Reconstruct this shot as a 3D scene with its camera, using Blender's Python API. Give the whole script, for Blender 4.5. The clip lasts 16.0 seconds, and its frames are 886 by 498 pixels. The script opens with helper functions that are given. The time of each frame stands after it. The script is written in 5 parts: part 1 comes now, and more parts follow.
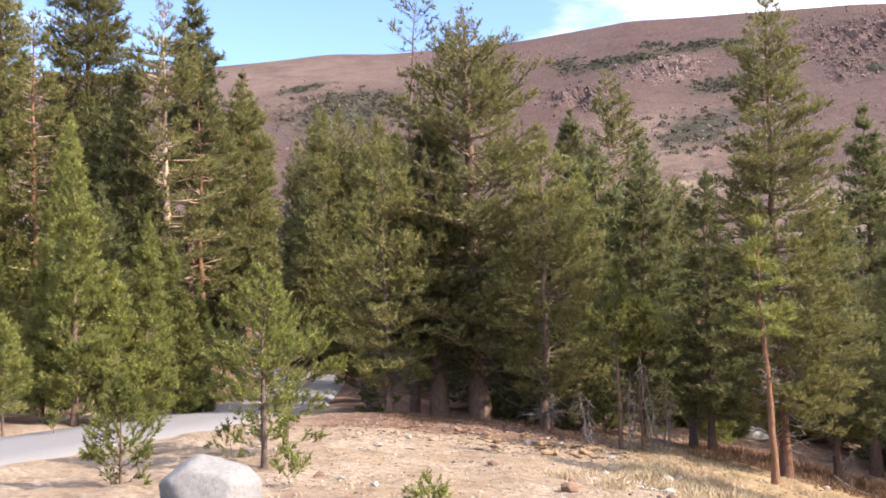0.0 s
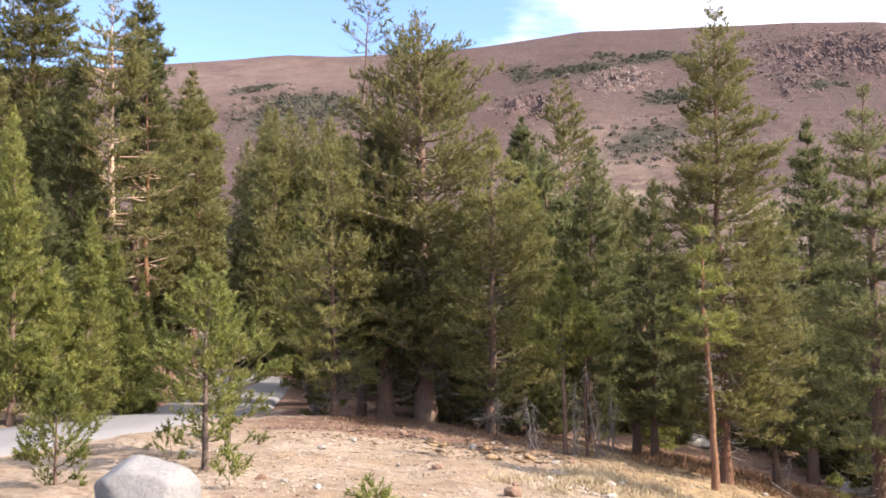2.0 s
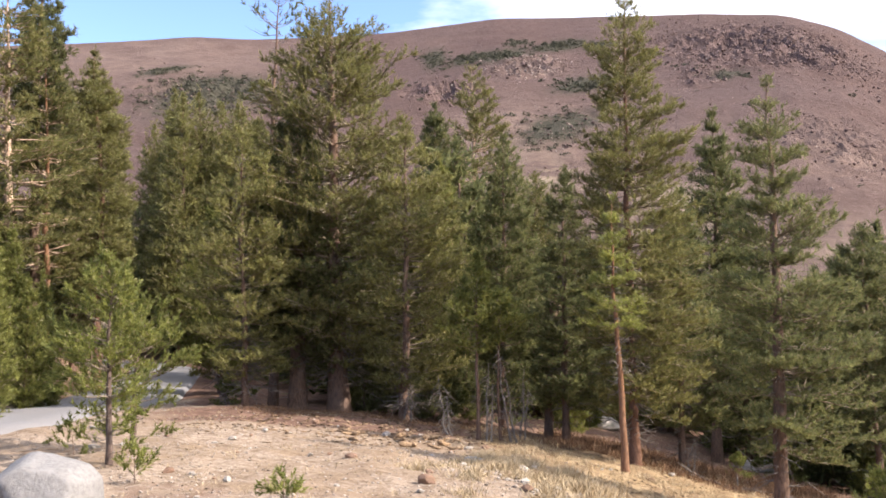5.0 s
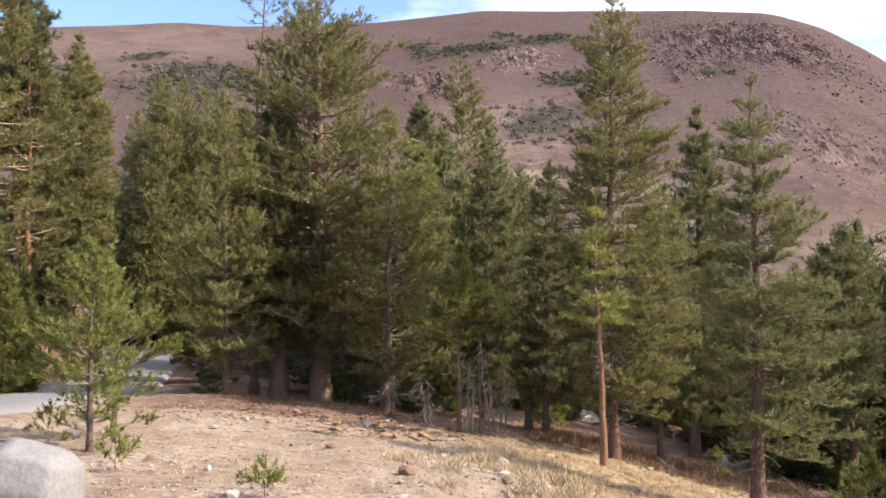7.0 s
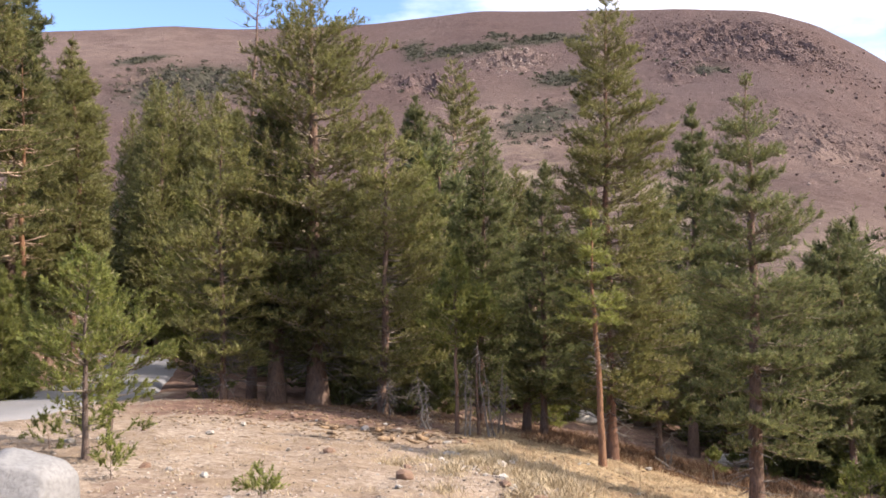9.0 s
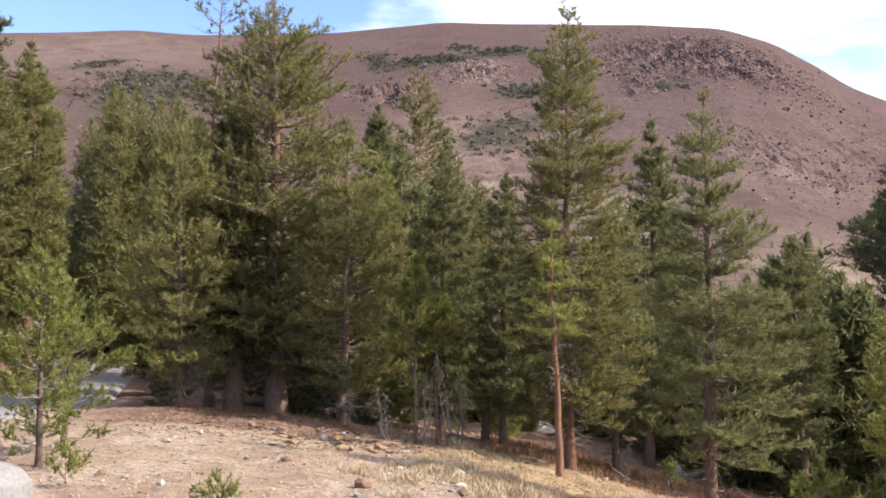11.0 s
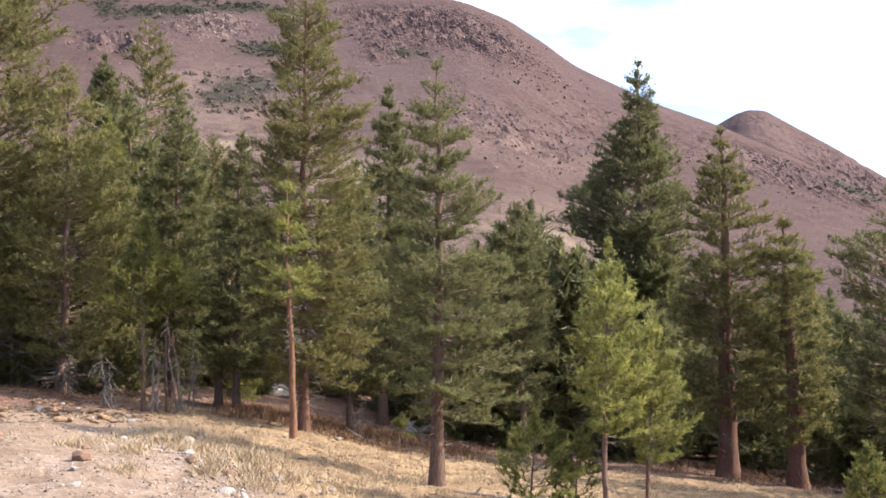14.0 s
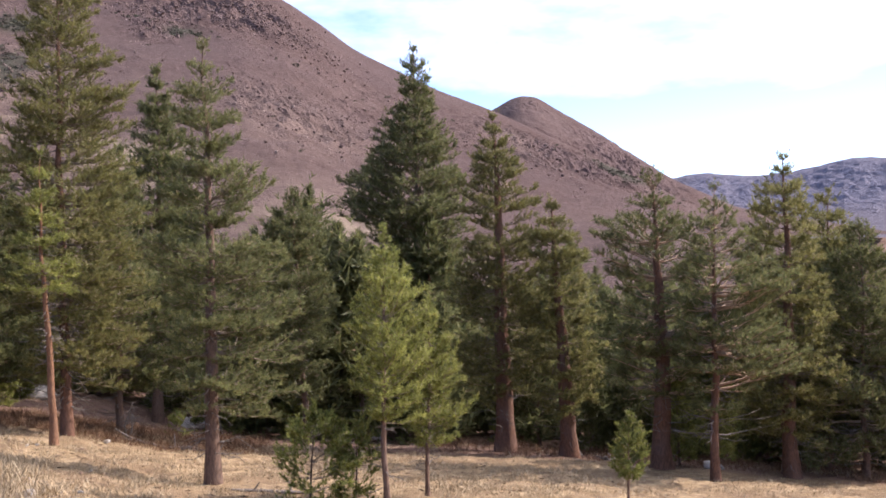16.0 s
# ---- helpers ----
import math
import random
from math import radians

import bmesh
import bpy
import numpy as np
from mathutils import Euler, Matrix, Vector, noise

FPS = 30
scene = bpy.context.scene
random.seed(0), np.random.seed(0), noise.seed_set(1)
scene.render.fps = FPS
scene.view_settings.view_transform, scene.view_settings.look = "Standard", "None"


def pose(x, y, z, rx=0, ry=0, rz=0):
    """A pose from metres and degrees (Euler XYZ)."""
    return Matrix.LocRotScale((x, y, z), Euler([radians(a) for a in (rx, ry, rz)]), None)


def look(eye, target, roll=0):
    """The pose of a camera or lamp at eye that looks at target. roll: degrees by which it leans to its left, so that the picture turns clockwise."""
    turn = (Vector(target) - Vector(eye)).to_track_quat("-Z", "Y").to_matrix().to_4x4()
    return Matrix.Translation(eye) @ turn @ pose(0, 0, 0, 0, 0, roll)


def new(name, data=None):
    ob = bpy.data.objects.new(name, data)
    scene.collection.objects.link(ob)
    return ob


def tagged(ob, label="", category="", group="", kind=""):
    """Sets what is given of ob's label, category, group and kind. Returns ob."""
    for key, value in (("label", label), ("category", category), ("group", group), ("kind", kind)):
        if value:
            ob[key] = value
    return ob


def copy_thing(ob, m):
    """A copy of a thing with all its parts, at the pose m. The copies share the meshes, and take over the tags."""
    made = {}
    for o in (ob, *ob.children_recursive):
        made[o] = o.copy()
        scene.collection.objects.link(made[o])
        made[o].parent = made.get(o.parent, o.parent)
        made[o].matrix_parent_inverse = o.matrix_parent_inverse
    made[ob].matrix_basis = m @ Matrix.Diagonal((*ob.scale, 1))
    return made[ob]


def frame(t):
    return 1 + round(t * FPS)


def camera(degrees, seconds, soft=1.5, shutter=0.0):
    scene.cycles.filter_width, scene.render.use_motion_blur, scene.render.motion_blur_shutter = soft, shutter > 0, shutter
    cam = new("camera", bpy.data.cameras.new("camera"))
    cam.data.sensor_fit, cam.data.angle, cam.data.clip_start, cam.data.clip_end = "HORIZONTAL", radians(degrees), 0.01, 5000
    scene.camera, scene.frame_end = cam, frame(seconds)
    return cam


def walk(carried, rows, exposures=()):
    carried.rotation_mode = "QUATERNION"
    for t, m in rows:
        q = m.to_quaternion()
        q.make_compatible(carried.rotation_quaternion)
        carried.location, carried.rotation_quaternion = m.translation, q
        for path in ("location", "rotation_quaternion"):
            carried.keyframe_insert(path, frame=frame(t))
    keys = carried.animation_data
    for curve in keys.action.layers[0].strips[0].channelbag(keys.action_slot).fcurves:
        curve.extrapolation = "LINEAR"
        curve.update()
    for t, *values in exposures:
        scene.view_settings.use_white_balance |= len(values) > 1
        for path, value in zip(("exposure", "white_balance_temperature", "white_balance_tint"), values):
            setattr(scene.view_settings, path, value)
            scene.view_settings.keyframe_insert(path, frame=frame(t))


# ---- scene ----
cam = camera(50.36, 16.0, soft=1.7)
# seconds, x, y, z, turn to the left, tilt up, lean to the right
ROWS = [
    (0, 0.000, 0.000, 1.650, -0.00, 3.94, 1.83),
    (0.5, 0.011, 0.000, 1.650, 0.21, 4.20, 1.92),
    (1, 0.016, 0.005, 1.629, 0.14, 4.09, 1.61),
    (1.5, 0.022, 0.018, 1.642, -1.40, 3.88, 1.13),
    (2, 0.034, 0.041, 1.622, -3.02, 4.16, 0.89),
    (2.5, 0.057, 0.085, 1.631, -4.87, 3.92, 0.70),
    (3, 0.037, 0.096, 1.623, -5.95, 3.25, 0.86),
    (3.5, 0.036, 0.118, 1.620, -7.45, 3.22, 1.20),
    (6, 0.053, 0.170, 1.650, -8.53, 3.15, 1.53),
    (6.5, 0.018, 0.151, 1.643, -8.96, 2.83, 1.47),
    (7, 0.024, 0.120, 1.656, -9.30, 2.68, 0.40),
    (7.5, 0.034, 0.120, 1.657, -9.23, 2.52, 1.09),
    (8, 0.042, 0.105, 1.661, -9.60, 2.45, 0.88),
    (8.5, 0.052, 0.168, 1.688, -9.46, 2.55, 1.03),
    (11, 0.028, 0.091, 1.674, -11.89, 3.32, 0.39),
    (11.5, 0.020, 0.060, 1.670, -13.71, 3.21, 0.20),
    (12, 0.022, 0.065, 1.662, -16.12, 2.85, 0.20),
    (12.5, 0.031, 0.078, 1.678, -18.55, 2.57, 0.32),
    (13, 0.041, 0.146, 1.679, -22.13, 1.94, 0.42),
    (13.5, 0.066, 0.123, 1.690, -24.36, 1.82, 0.20),
    (14, 0.118, 0.084, 1.679, -27.60, 0.94, 0.30),
    (14.5, 0.195, 0.135, 1.683, -30.68, 0.69, 0.73),
    (15, 0.229, 0.083, 1.673, -32.20, 0.26, 0.79),
    (15.5, 0.319, 0.110, 1.703, -34.88, -0.49, 0.89),
    (16, 0.402, 0.252, 1.721, -40.67, -0.25, 1.65),
]


def aim(x, y, z, turn, tilt, lean):
    a, p = radians(turn), radians(tilt)
    way = Vector((-math.sin(a) * math.cos(p), math.cos(a) * math.cos(p), math.sin(p)))
    return look((x, y, z), Vector((x, y, z)) + way, -lean)


walk(cam, [(r[0], aim(*r[1:])) for r in ROWS], exposures=[(0, 1.59, 6600, 17.5), (3.5, 1.57, 6650, 17.5), (6, 1.36, 6650, 17), (11, 1.32, 6550, 18), (13.5, 1.48, 6450, 20), (15, 1.36, 6350, 21), (16, 1.15, 6250, 24)])

# ---- light: a clear autumn sky with thin cloud, the sun to the right ----
SUN_AZ, SUN_EL = 111.0, 36.0          # degrees clockwise from +y, and above the horizon
world = bpy.data.worlds.new("sky")
scene.world = world
world.use_nodes = True
wn, wl = world.node_tree.nodes, world.node_tree.links
wn.clear()
sky = wn.new("ShaderNodeTexSky")
sky.sky_type, sky.sun_disc = "NISHITA", False
sky.sun_elevation, sky.sun_rotation = radians(SUN_EL), radians(SUN_AZ)
sky.altitude, sky.dust_density, sky.ozone_density = 2900, 0.1, 3.0
coord = wn.new("ShaderNodeTexCoord")
stretch = wn.new("ShaderNodeMapping")
stretch.inputs["Scale"].default_value = (1.0, 1.0, 3.2)
cloud = wn.new("ShaderNodeTexNoise")
cloud.inputs["Scale"].default_value, cloud.inputs["Detail"].default_value, cloud.inputs["Roughness"].default_value = 2.6, 7, 0.55
toward = wn.new("ShaderNodeVectorMath")
toward.operation = "DOT_PRODUCT"
toward.inputs[1].default_value = (0.97, -0.24, 0.4)
amount = wn.new("ShaderNodeMath")
amount.operation = "MULTIPLY_ADD"
amount.inputs[1].default_value = 0.3
ramp = wn.new("ShaderNodeValToRGB")
ramp.color_ramp.elements[0].position, ramp.color_ramp.elements[1].position = 0.47, 0.72
mix = wn.new("ShaderNodeMix")
mix.data_type = "RGBA"
mix.inputs["B"].default_value = (5.6, 5.75, 6.0, 1)
back = wn.new("ShaderNodeBackground")
back.inputs["Strength"].default_value = 0.15
wout = wn.new("ShaderNodeOutputWorld")
wl.new(coord.outputs["Generated"], stretch.inputs["Vector"])
wl.new(stretch.outputs["Vector"], cloud.inputs["Vector"])
wl.new(coord.outputs["Generated"], toward.inputs[0])
wl.new(toward.outputs["Value"], amount.inputs[0])
# the cloud thins towards the horizon
height = wn.new("ShaderNodeSeparateXYZ")
thin = wn.new("ShaderNodeMapRange")
for key, value in (("From Min", 0.09), ("From Max", 0.19), ("To Min", -0.5), ("To Max", 0.0)):
    thin.inputs[key].default_value = value
total = wn.new("ShaderNodeMath")
wl.new(coord.outputs["Generated"], height.inputs["Vector"])
wl.new(height.outputs["Z"], thin.inputs["Value"])
wl.new(cloud.outputs["Fac"], total.inputs[0])
wl.new(thin.outputs["Result"], total.inputs[1])
wl.new(total.outputs["Value"], amount.inputs[2])
wl.new(amount.outputs["Value"], ramp.inputs["Fac"])
wl.new(ramp.outputs["Color"], mix.inputs["Factor"])
wl.new(sky.outputs["Color"], mix.inputs["A"])
wl.new(mix.outputs["Result"], back.inputs["Color"])
wl.new(back.outputs["Background"], wout.inputs["Surface"])

sun = new("sun", bpy.data.lights.new("sun", "SUN"))
sun.data.energy, sun.data.angle, sun.data.color = 3.8, radians(0.5), (1.0, 0.93, 0.82)
sun.matrix_world = look((200 * math.sin(radians(SUN_AZ)), 200 * math.cos(radians(SUN_AZ)), 200 * math.tan(radians(SUN_EL))), (0, 0, 0))

# ---- materials ----


def shader(name, rough=0.9, spec=0.2):
    m = bpy.data.materials.new(name)
    m.use_nodes = True
    n = m.node_tree.nodes
    b = n["Principled BSDF"]
    b.inputs["Roughness"].default_value = rough
    b.inputs["Specular IOR Level"].default_value = spec
    return m, n, m.node_tree.links, b


def noise_node(n, l, scale, detail=6, rough=0.6, vector=None):
    t = n.new("ShaderNodeTexNoise")
    t.inputs["Scale"].default_value, t.inputs["Detail"].default_value, t.inputs["Roughness"].default_value = scale, detail, rough
    if vector:
        l.new(vector, t.inputs["Vector"])
    return t


def ramp_node(n, l, fac, stops):
    r = n.new("ShaderNodeValToRGB")
    while len(r.color_ramp.elements) < len(stops):
        r.color_ramp.elements.new(0.5)
    for e, (p, c) in zip(r.color_ramp.elements, stops):
        e.position, e.color = p, (*c, 1) if len(c) == 3 else c
    l.new(fac, r.inputs["Fac"])
    return r


def mixed(n, l, fac, a, b, mode="MIX"):
    m = n.new("ShaderNodeMix")
    m.data_type, m.blend_type = "RGBA", mode
    for key, v in (("Factor", fac), ("A", a), ("B", b)):
        if isinstance(v, (int, float)):
            m.inputs[key].default_value = v
        elif isinstance(v, tuple):
            m.inputs[key].default_value = (*v, 1)
        else:
            l.new(v, m.inputs[key])
    return m.outputs["Result"]


def bumped(n, l, b, height, strength, distance):
    k = n.new("ShaderNodeBump")
    k.inputs["Strength"].default_value, k.inputs["Distance"].default_value = strength, distance
    l.new(height, k.inputs["Height"])
    l.new(k.outputs["Normal"], b.inputs["Normal"])


def world_vector(n):
    return n.new("ShaderNodeNewGeometry").outputs["Position"]


def needles(name, dark, light, dry):
    m, n, l, b = shader(name, 0.6, 0.25)
    g = n.new("ShaderNodeNewGeometry")
    o = n.new("ShaderNodeObjectInfo")
    c = ramp_node(n, l, g.outputs["Random Per Island"], [(0, dark), (0.7, light), (0.91, light), (0.93, dry)]).outputs["Color"]
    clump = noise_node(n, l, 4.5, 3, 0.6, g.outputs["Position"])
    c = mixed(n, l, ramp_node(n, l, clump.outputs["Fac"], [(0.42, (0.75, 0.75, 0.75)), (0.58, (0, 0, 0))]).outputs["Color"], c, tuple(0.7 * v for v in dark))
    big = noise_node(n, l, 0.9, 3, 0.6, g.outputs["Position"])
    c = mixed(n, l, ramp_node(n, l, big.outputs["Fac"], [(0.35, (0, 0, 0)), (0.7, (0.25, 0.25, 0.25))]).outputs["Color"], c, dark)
    hue = n.new("ShaderNodeHueSaturation")
    span = n.new("ShaderNodeMapRange")
    span.inputs["To Min"].default_value, span.inputs["To Max"].default_value = 0.8, 1.2
    l.new(o.outputs["Random"], span.inputs["Value"])
    l.new(span.outputs["Result"], hue.inputs["Value"])
    l.new(c, hue.inputs["Color"])
    l.new(hue.outputs["Color"], b.inputs["Base Color"])
    tr = n.new("ShaderNodeBsdfTranslucent")
    l.new(hue.outputs["Color"], tr.inputs["Color"])
    mx = n.new("ShaderNodeMixShader")
    mx.inputs["Fac"].default_value = 0.5
    l.new(b.outputs["BSDF"], mx.inputs[1])
    l.new(tr.outputs["BSDF"], mx.inputs[2])
    l.new(mx.outputs["Shader"], n["Material Output"].inputs["Surface"])
    return m


def bark(name, deep, plate, scale):
    m, n, l, b = shader(name, 0.95, 0.1)
    v = n.new("ShaderNodeMapping")
    v.inputs["Scale"].default_value = (1, 1, 0.3)
    l.new(world_vector(n), v.inputs["Vector"])
    t = noise_node(n, l, scale, 7, 0.7, v.outputs["Vector"])
    p = noise_node(n, l, 1.6, 3, 0.5, world_vector(n))
    c = ramp_node(n, l, t.outputs["Fac"], [(0.3, deep), (0.62, plate)]).outputs["Color"]
    c = mixed(n, l, ramp_node(n, l, p.outputs["Fac"], [(0.4, (0, 0, 0)), (0.75, (0.6, 0.6, 0.6))]).outputs["Color"], c, tuple(0.55 * x + 0.05 for x in plate))
    l.new(c, b.inputs["Base Color"])
    bumped(n, l, b, t.outputs["Fac"], 0.9, 0.04)
    return m


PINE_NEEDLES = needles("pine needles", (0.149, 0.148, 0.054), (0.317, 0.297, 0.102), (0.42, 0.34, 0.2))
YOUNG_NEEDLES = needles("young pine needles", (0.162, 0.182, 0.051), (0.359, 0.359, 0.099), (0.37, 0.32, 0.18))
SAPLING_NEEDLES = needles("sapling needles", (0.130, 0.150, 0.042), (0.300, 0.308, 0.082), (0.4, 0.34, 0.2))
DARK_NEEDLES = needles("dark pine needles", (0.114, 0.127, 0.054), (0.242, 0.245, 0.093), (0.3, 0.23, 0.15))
DARK_BARK = bark("dark young pine bark", (0.045, 0.032, 0.026), (0.16, 0.11, 0.085), 30)
RED_BARK = bark("red-brown pine bark", (0.07, 0.036, 0.026), (0.2, 0.108, 0.07), 26)
ORANGE_BARK = bark("orange pine bark", (0.11, 0.055, 0.035), (0.3, 0.16, 0.09), 26)
BROWN_BARK = bark("brown pine bark", (0.07, 0.045, 0.035), (0.22, 0.14, 0.10), 26)
TWIG_BARK = bark("grey-brown twig bark", (0.14, 0.105, 0.075), (0.36, 0.29, 0.22), 30)
PALE_BARK = bark("pale tan pine bark", (0.24, 0.15, 0.10), (0.52, 0.38, 0.27), 22)
GREY_WOOD = bark("bleached dead wood", (0.095, 0.08, 0.07), (0.26, 0.225, 0.195), 30)


def ground_material():
    m, n, l, b = shader("dry ground", 0.95, 0.1)
    pos = world_vector(n)
    zone = n.new("ShaderNodeVertexColor")
    zone.layer_name = "zone"
    parts = n.new("ShaderNodeSeparateColor")
    l.new(zone.outputs["Color"], parts.inputs["Color"])
    grain = noise_node(n, l, 9, 9, 0.75, pos)
    patch = noise_node(n, l, 0.55, 6, 0.65, pos)
    mid = noise_node(n, l, 2.4, 7, 0.7, pos)
    dirt = ramp_node(n, l, grain.outputs["Fac"], [(0.3, (0.135, 0.096, 0.066)), (0.5, (0.285, 0.222, 0.166)), (0.72, (0.44, 0.37, 0.3))]).outputs["Color"]
    dirt = mixed(n, l, ramp_node(n, l, patch.outputs["Fac"], [(0.42, (0, 0, 0)), (0.62, (0.75, 0.75, 0.75))]).outputs["Color"], dirt, (0.225, 0.16, 0.105))
    litter = noise_node(n, l, 3.3, 8, 0.75, pos)
    dirt = mixed(n, l, ramp_node(n, l, litter.outputs["Fac"], [(0.53, (0, 0, 0)), (0.63, (0.7, 0.7, 0.7))]).outputs["Color"], dirt, (0.13, 0.085, 0.055))
    straw = ramp_node(n, l, mid.outputs["Fac"], [(0.3, (0.14, 0.088, 0.048)), (0.5, (0.325, 0.232, 0.128)), (0.72, (0.48, 0.37, 0.225))]).outputs["Color"]
    straw = mixed(n, l, ramp_node(n, l, litter.outputs["Fac"], [(0.5, (0, 0, 0)), (0.62, (0.75, 0.75, 0.75))]).outputs["Color"], straw, (0.15, 0.1, 0.068))
    straw = mixed(n, l, ramp_node(n, l, grain.outputs["Fac"], [(0.35, (0.6, 0.6, 0.6)), (0.5, (0, 0, 0))]).outputs["Color"], straw, (0.13, 0.09, 0.06))
    straw = mixed(n, l, ramp_node(n, l, patch.outputs["Fac"], [(0.46, (0, 0, 0)), (0.6, (0.6, 0.6, 0.6))]).outputs["Color"], straw, (0.19, 0.125, 0.075))
    duff = ramp_node(n, l, mid.outputs["Fac"], [(0.3, (0.08, 0.048, 0.036)), (0.55, (0.17, 0.105, 0.078)), (0.75, (0.29, 0.205, 0.15))]).outputs["Color"]

    def edge(out):
        a = n.new("ShaderNodeMath")
        a.operation = "MULTIPLY_ADD"
        l.new(mid.outputs["Fac"], a.inputs[0])
        a.inputs[1].default_value = 1.1
        s = n.new("ShaderNodeMath")
        s.operation = "SUBTRACT"
        l.new(out, s.inputs[0])
        s.inputs[1].default_value = 0.55
        l.new(s.outputs["Value"], a.inputs[2])
        return ramp_node(n, l, a.outputs["Value"], [(0.35, (0, 0, 0)), (0.65, (1, 1, 1))]).outputs["Color"]

    c = mixed(n, l, edge(parts.outputs["Green"]), dirt, straw)
    c = mixed(n, l, edge(parts.outputs["Blue"]), c, duff)
    l.new(c, b.inputs["Base Color"])
    bumped(n, l, b, grain.outputs["Fac"], 0.8, 0.05)
    return m


def road_material():
    m, n, l, b = shader("worn grey asphalt", 0.85, 0.3)
    pos = world_vector(n)
    fine = noise_node(n, l, 60, 4, 0.7, pos)
    wide = noise_node(n, l, 0.7, 5, 0.6, pos)
    c = ramp_node(n, l, fine.outputs["Fac"], [(0.3, (0.14, 0.138, 0.142)), (0.7, (0.23, 0.226, 0.23))]).outputs["Color"]
    c = mixed(n, l, ramp_node(n, l, wide.outputs["Fac"], [(0.4, (0, 0, 0)), (0.7, (0.6, 0.6, 0.6))]).outputs["Color"], c, (0.19, 0.176, 0.162))
    l.new(c, b.inputs["Base Color"])
    bumped(n, l, b, fine.outputs["Fac"], 0.4, 0.01)
    return m


def stone_material(name, low, high, scale=6, speckle=0.5):
    m, n, l, b = shader(name, 0.85, 0.25)
    pos = world_vector(n)
    fine = noise_node(n, l, scale * 9, 6, 0.75, pos)
    wide = noise_node(n, l, scale * 0.5, 5, 0.6, pos)
    c = ramp_node(n, l, wide.outputs["Fac"], [(0.3, low), (0.65, high)]).outputs["Color"]
    c = mixed(n, l, ramp_node(n, l, fine.outputs["Fac"], [(0.35, (speckle, speckle, speckle)), (0.55, (0, 0, 0))]).outputs["Color"], c, tuple(0.5 * x for x in low))
    l.new(c, b.inputs["Base Color"])
    bumped(n, l, b, fine.outputs["Fac"], 0.5, 0.03)
    return m


def plain_island(name, low, high, rough=0.9):
    m, n, l, b = shader(name, rough, 0.15)
    g = n.new("ShaderNodeNewGeometry")
    l.new(ramp_node(n, l, g.outputs["Random Per Island"], [(0, low), (1, high)]).outputs["Color"], b.inputs["Base Color"])
    return m


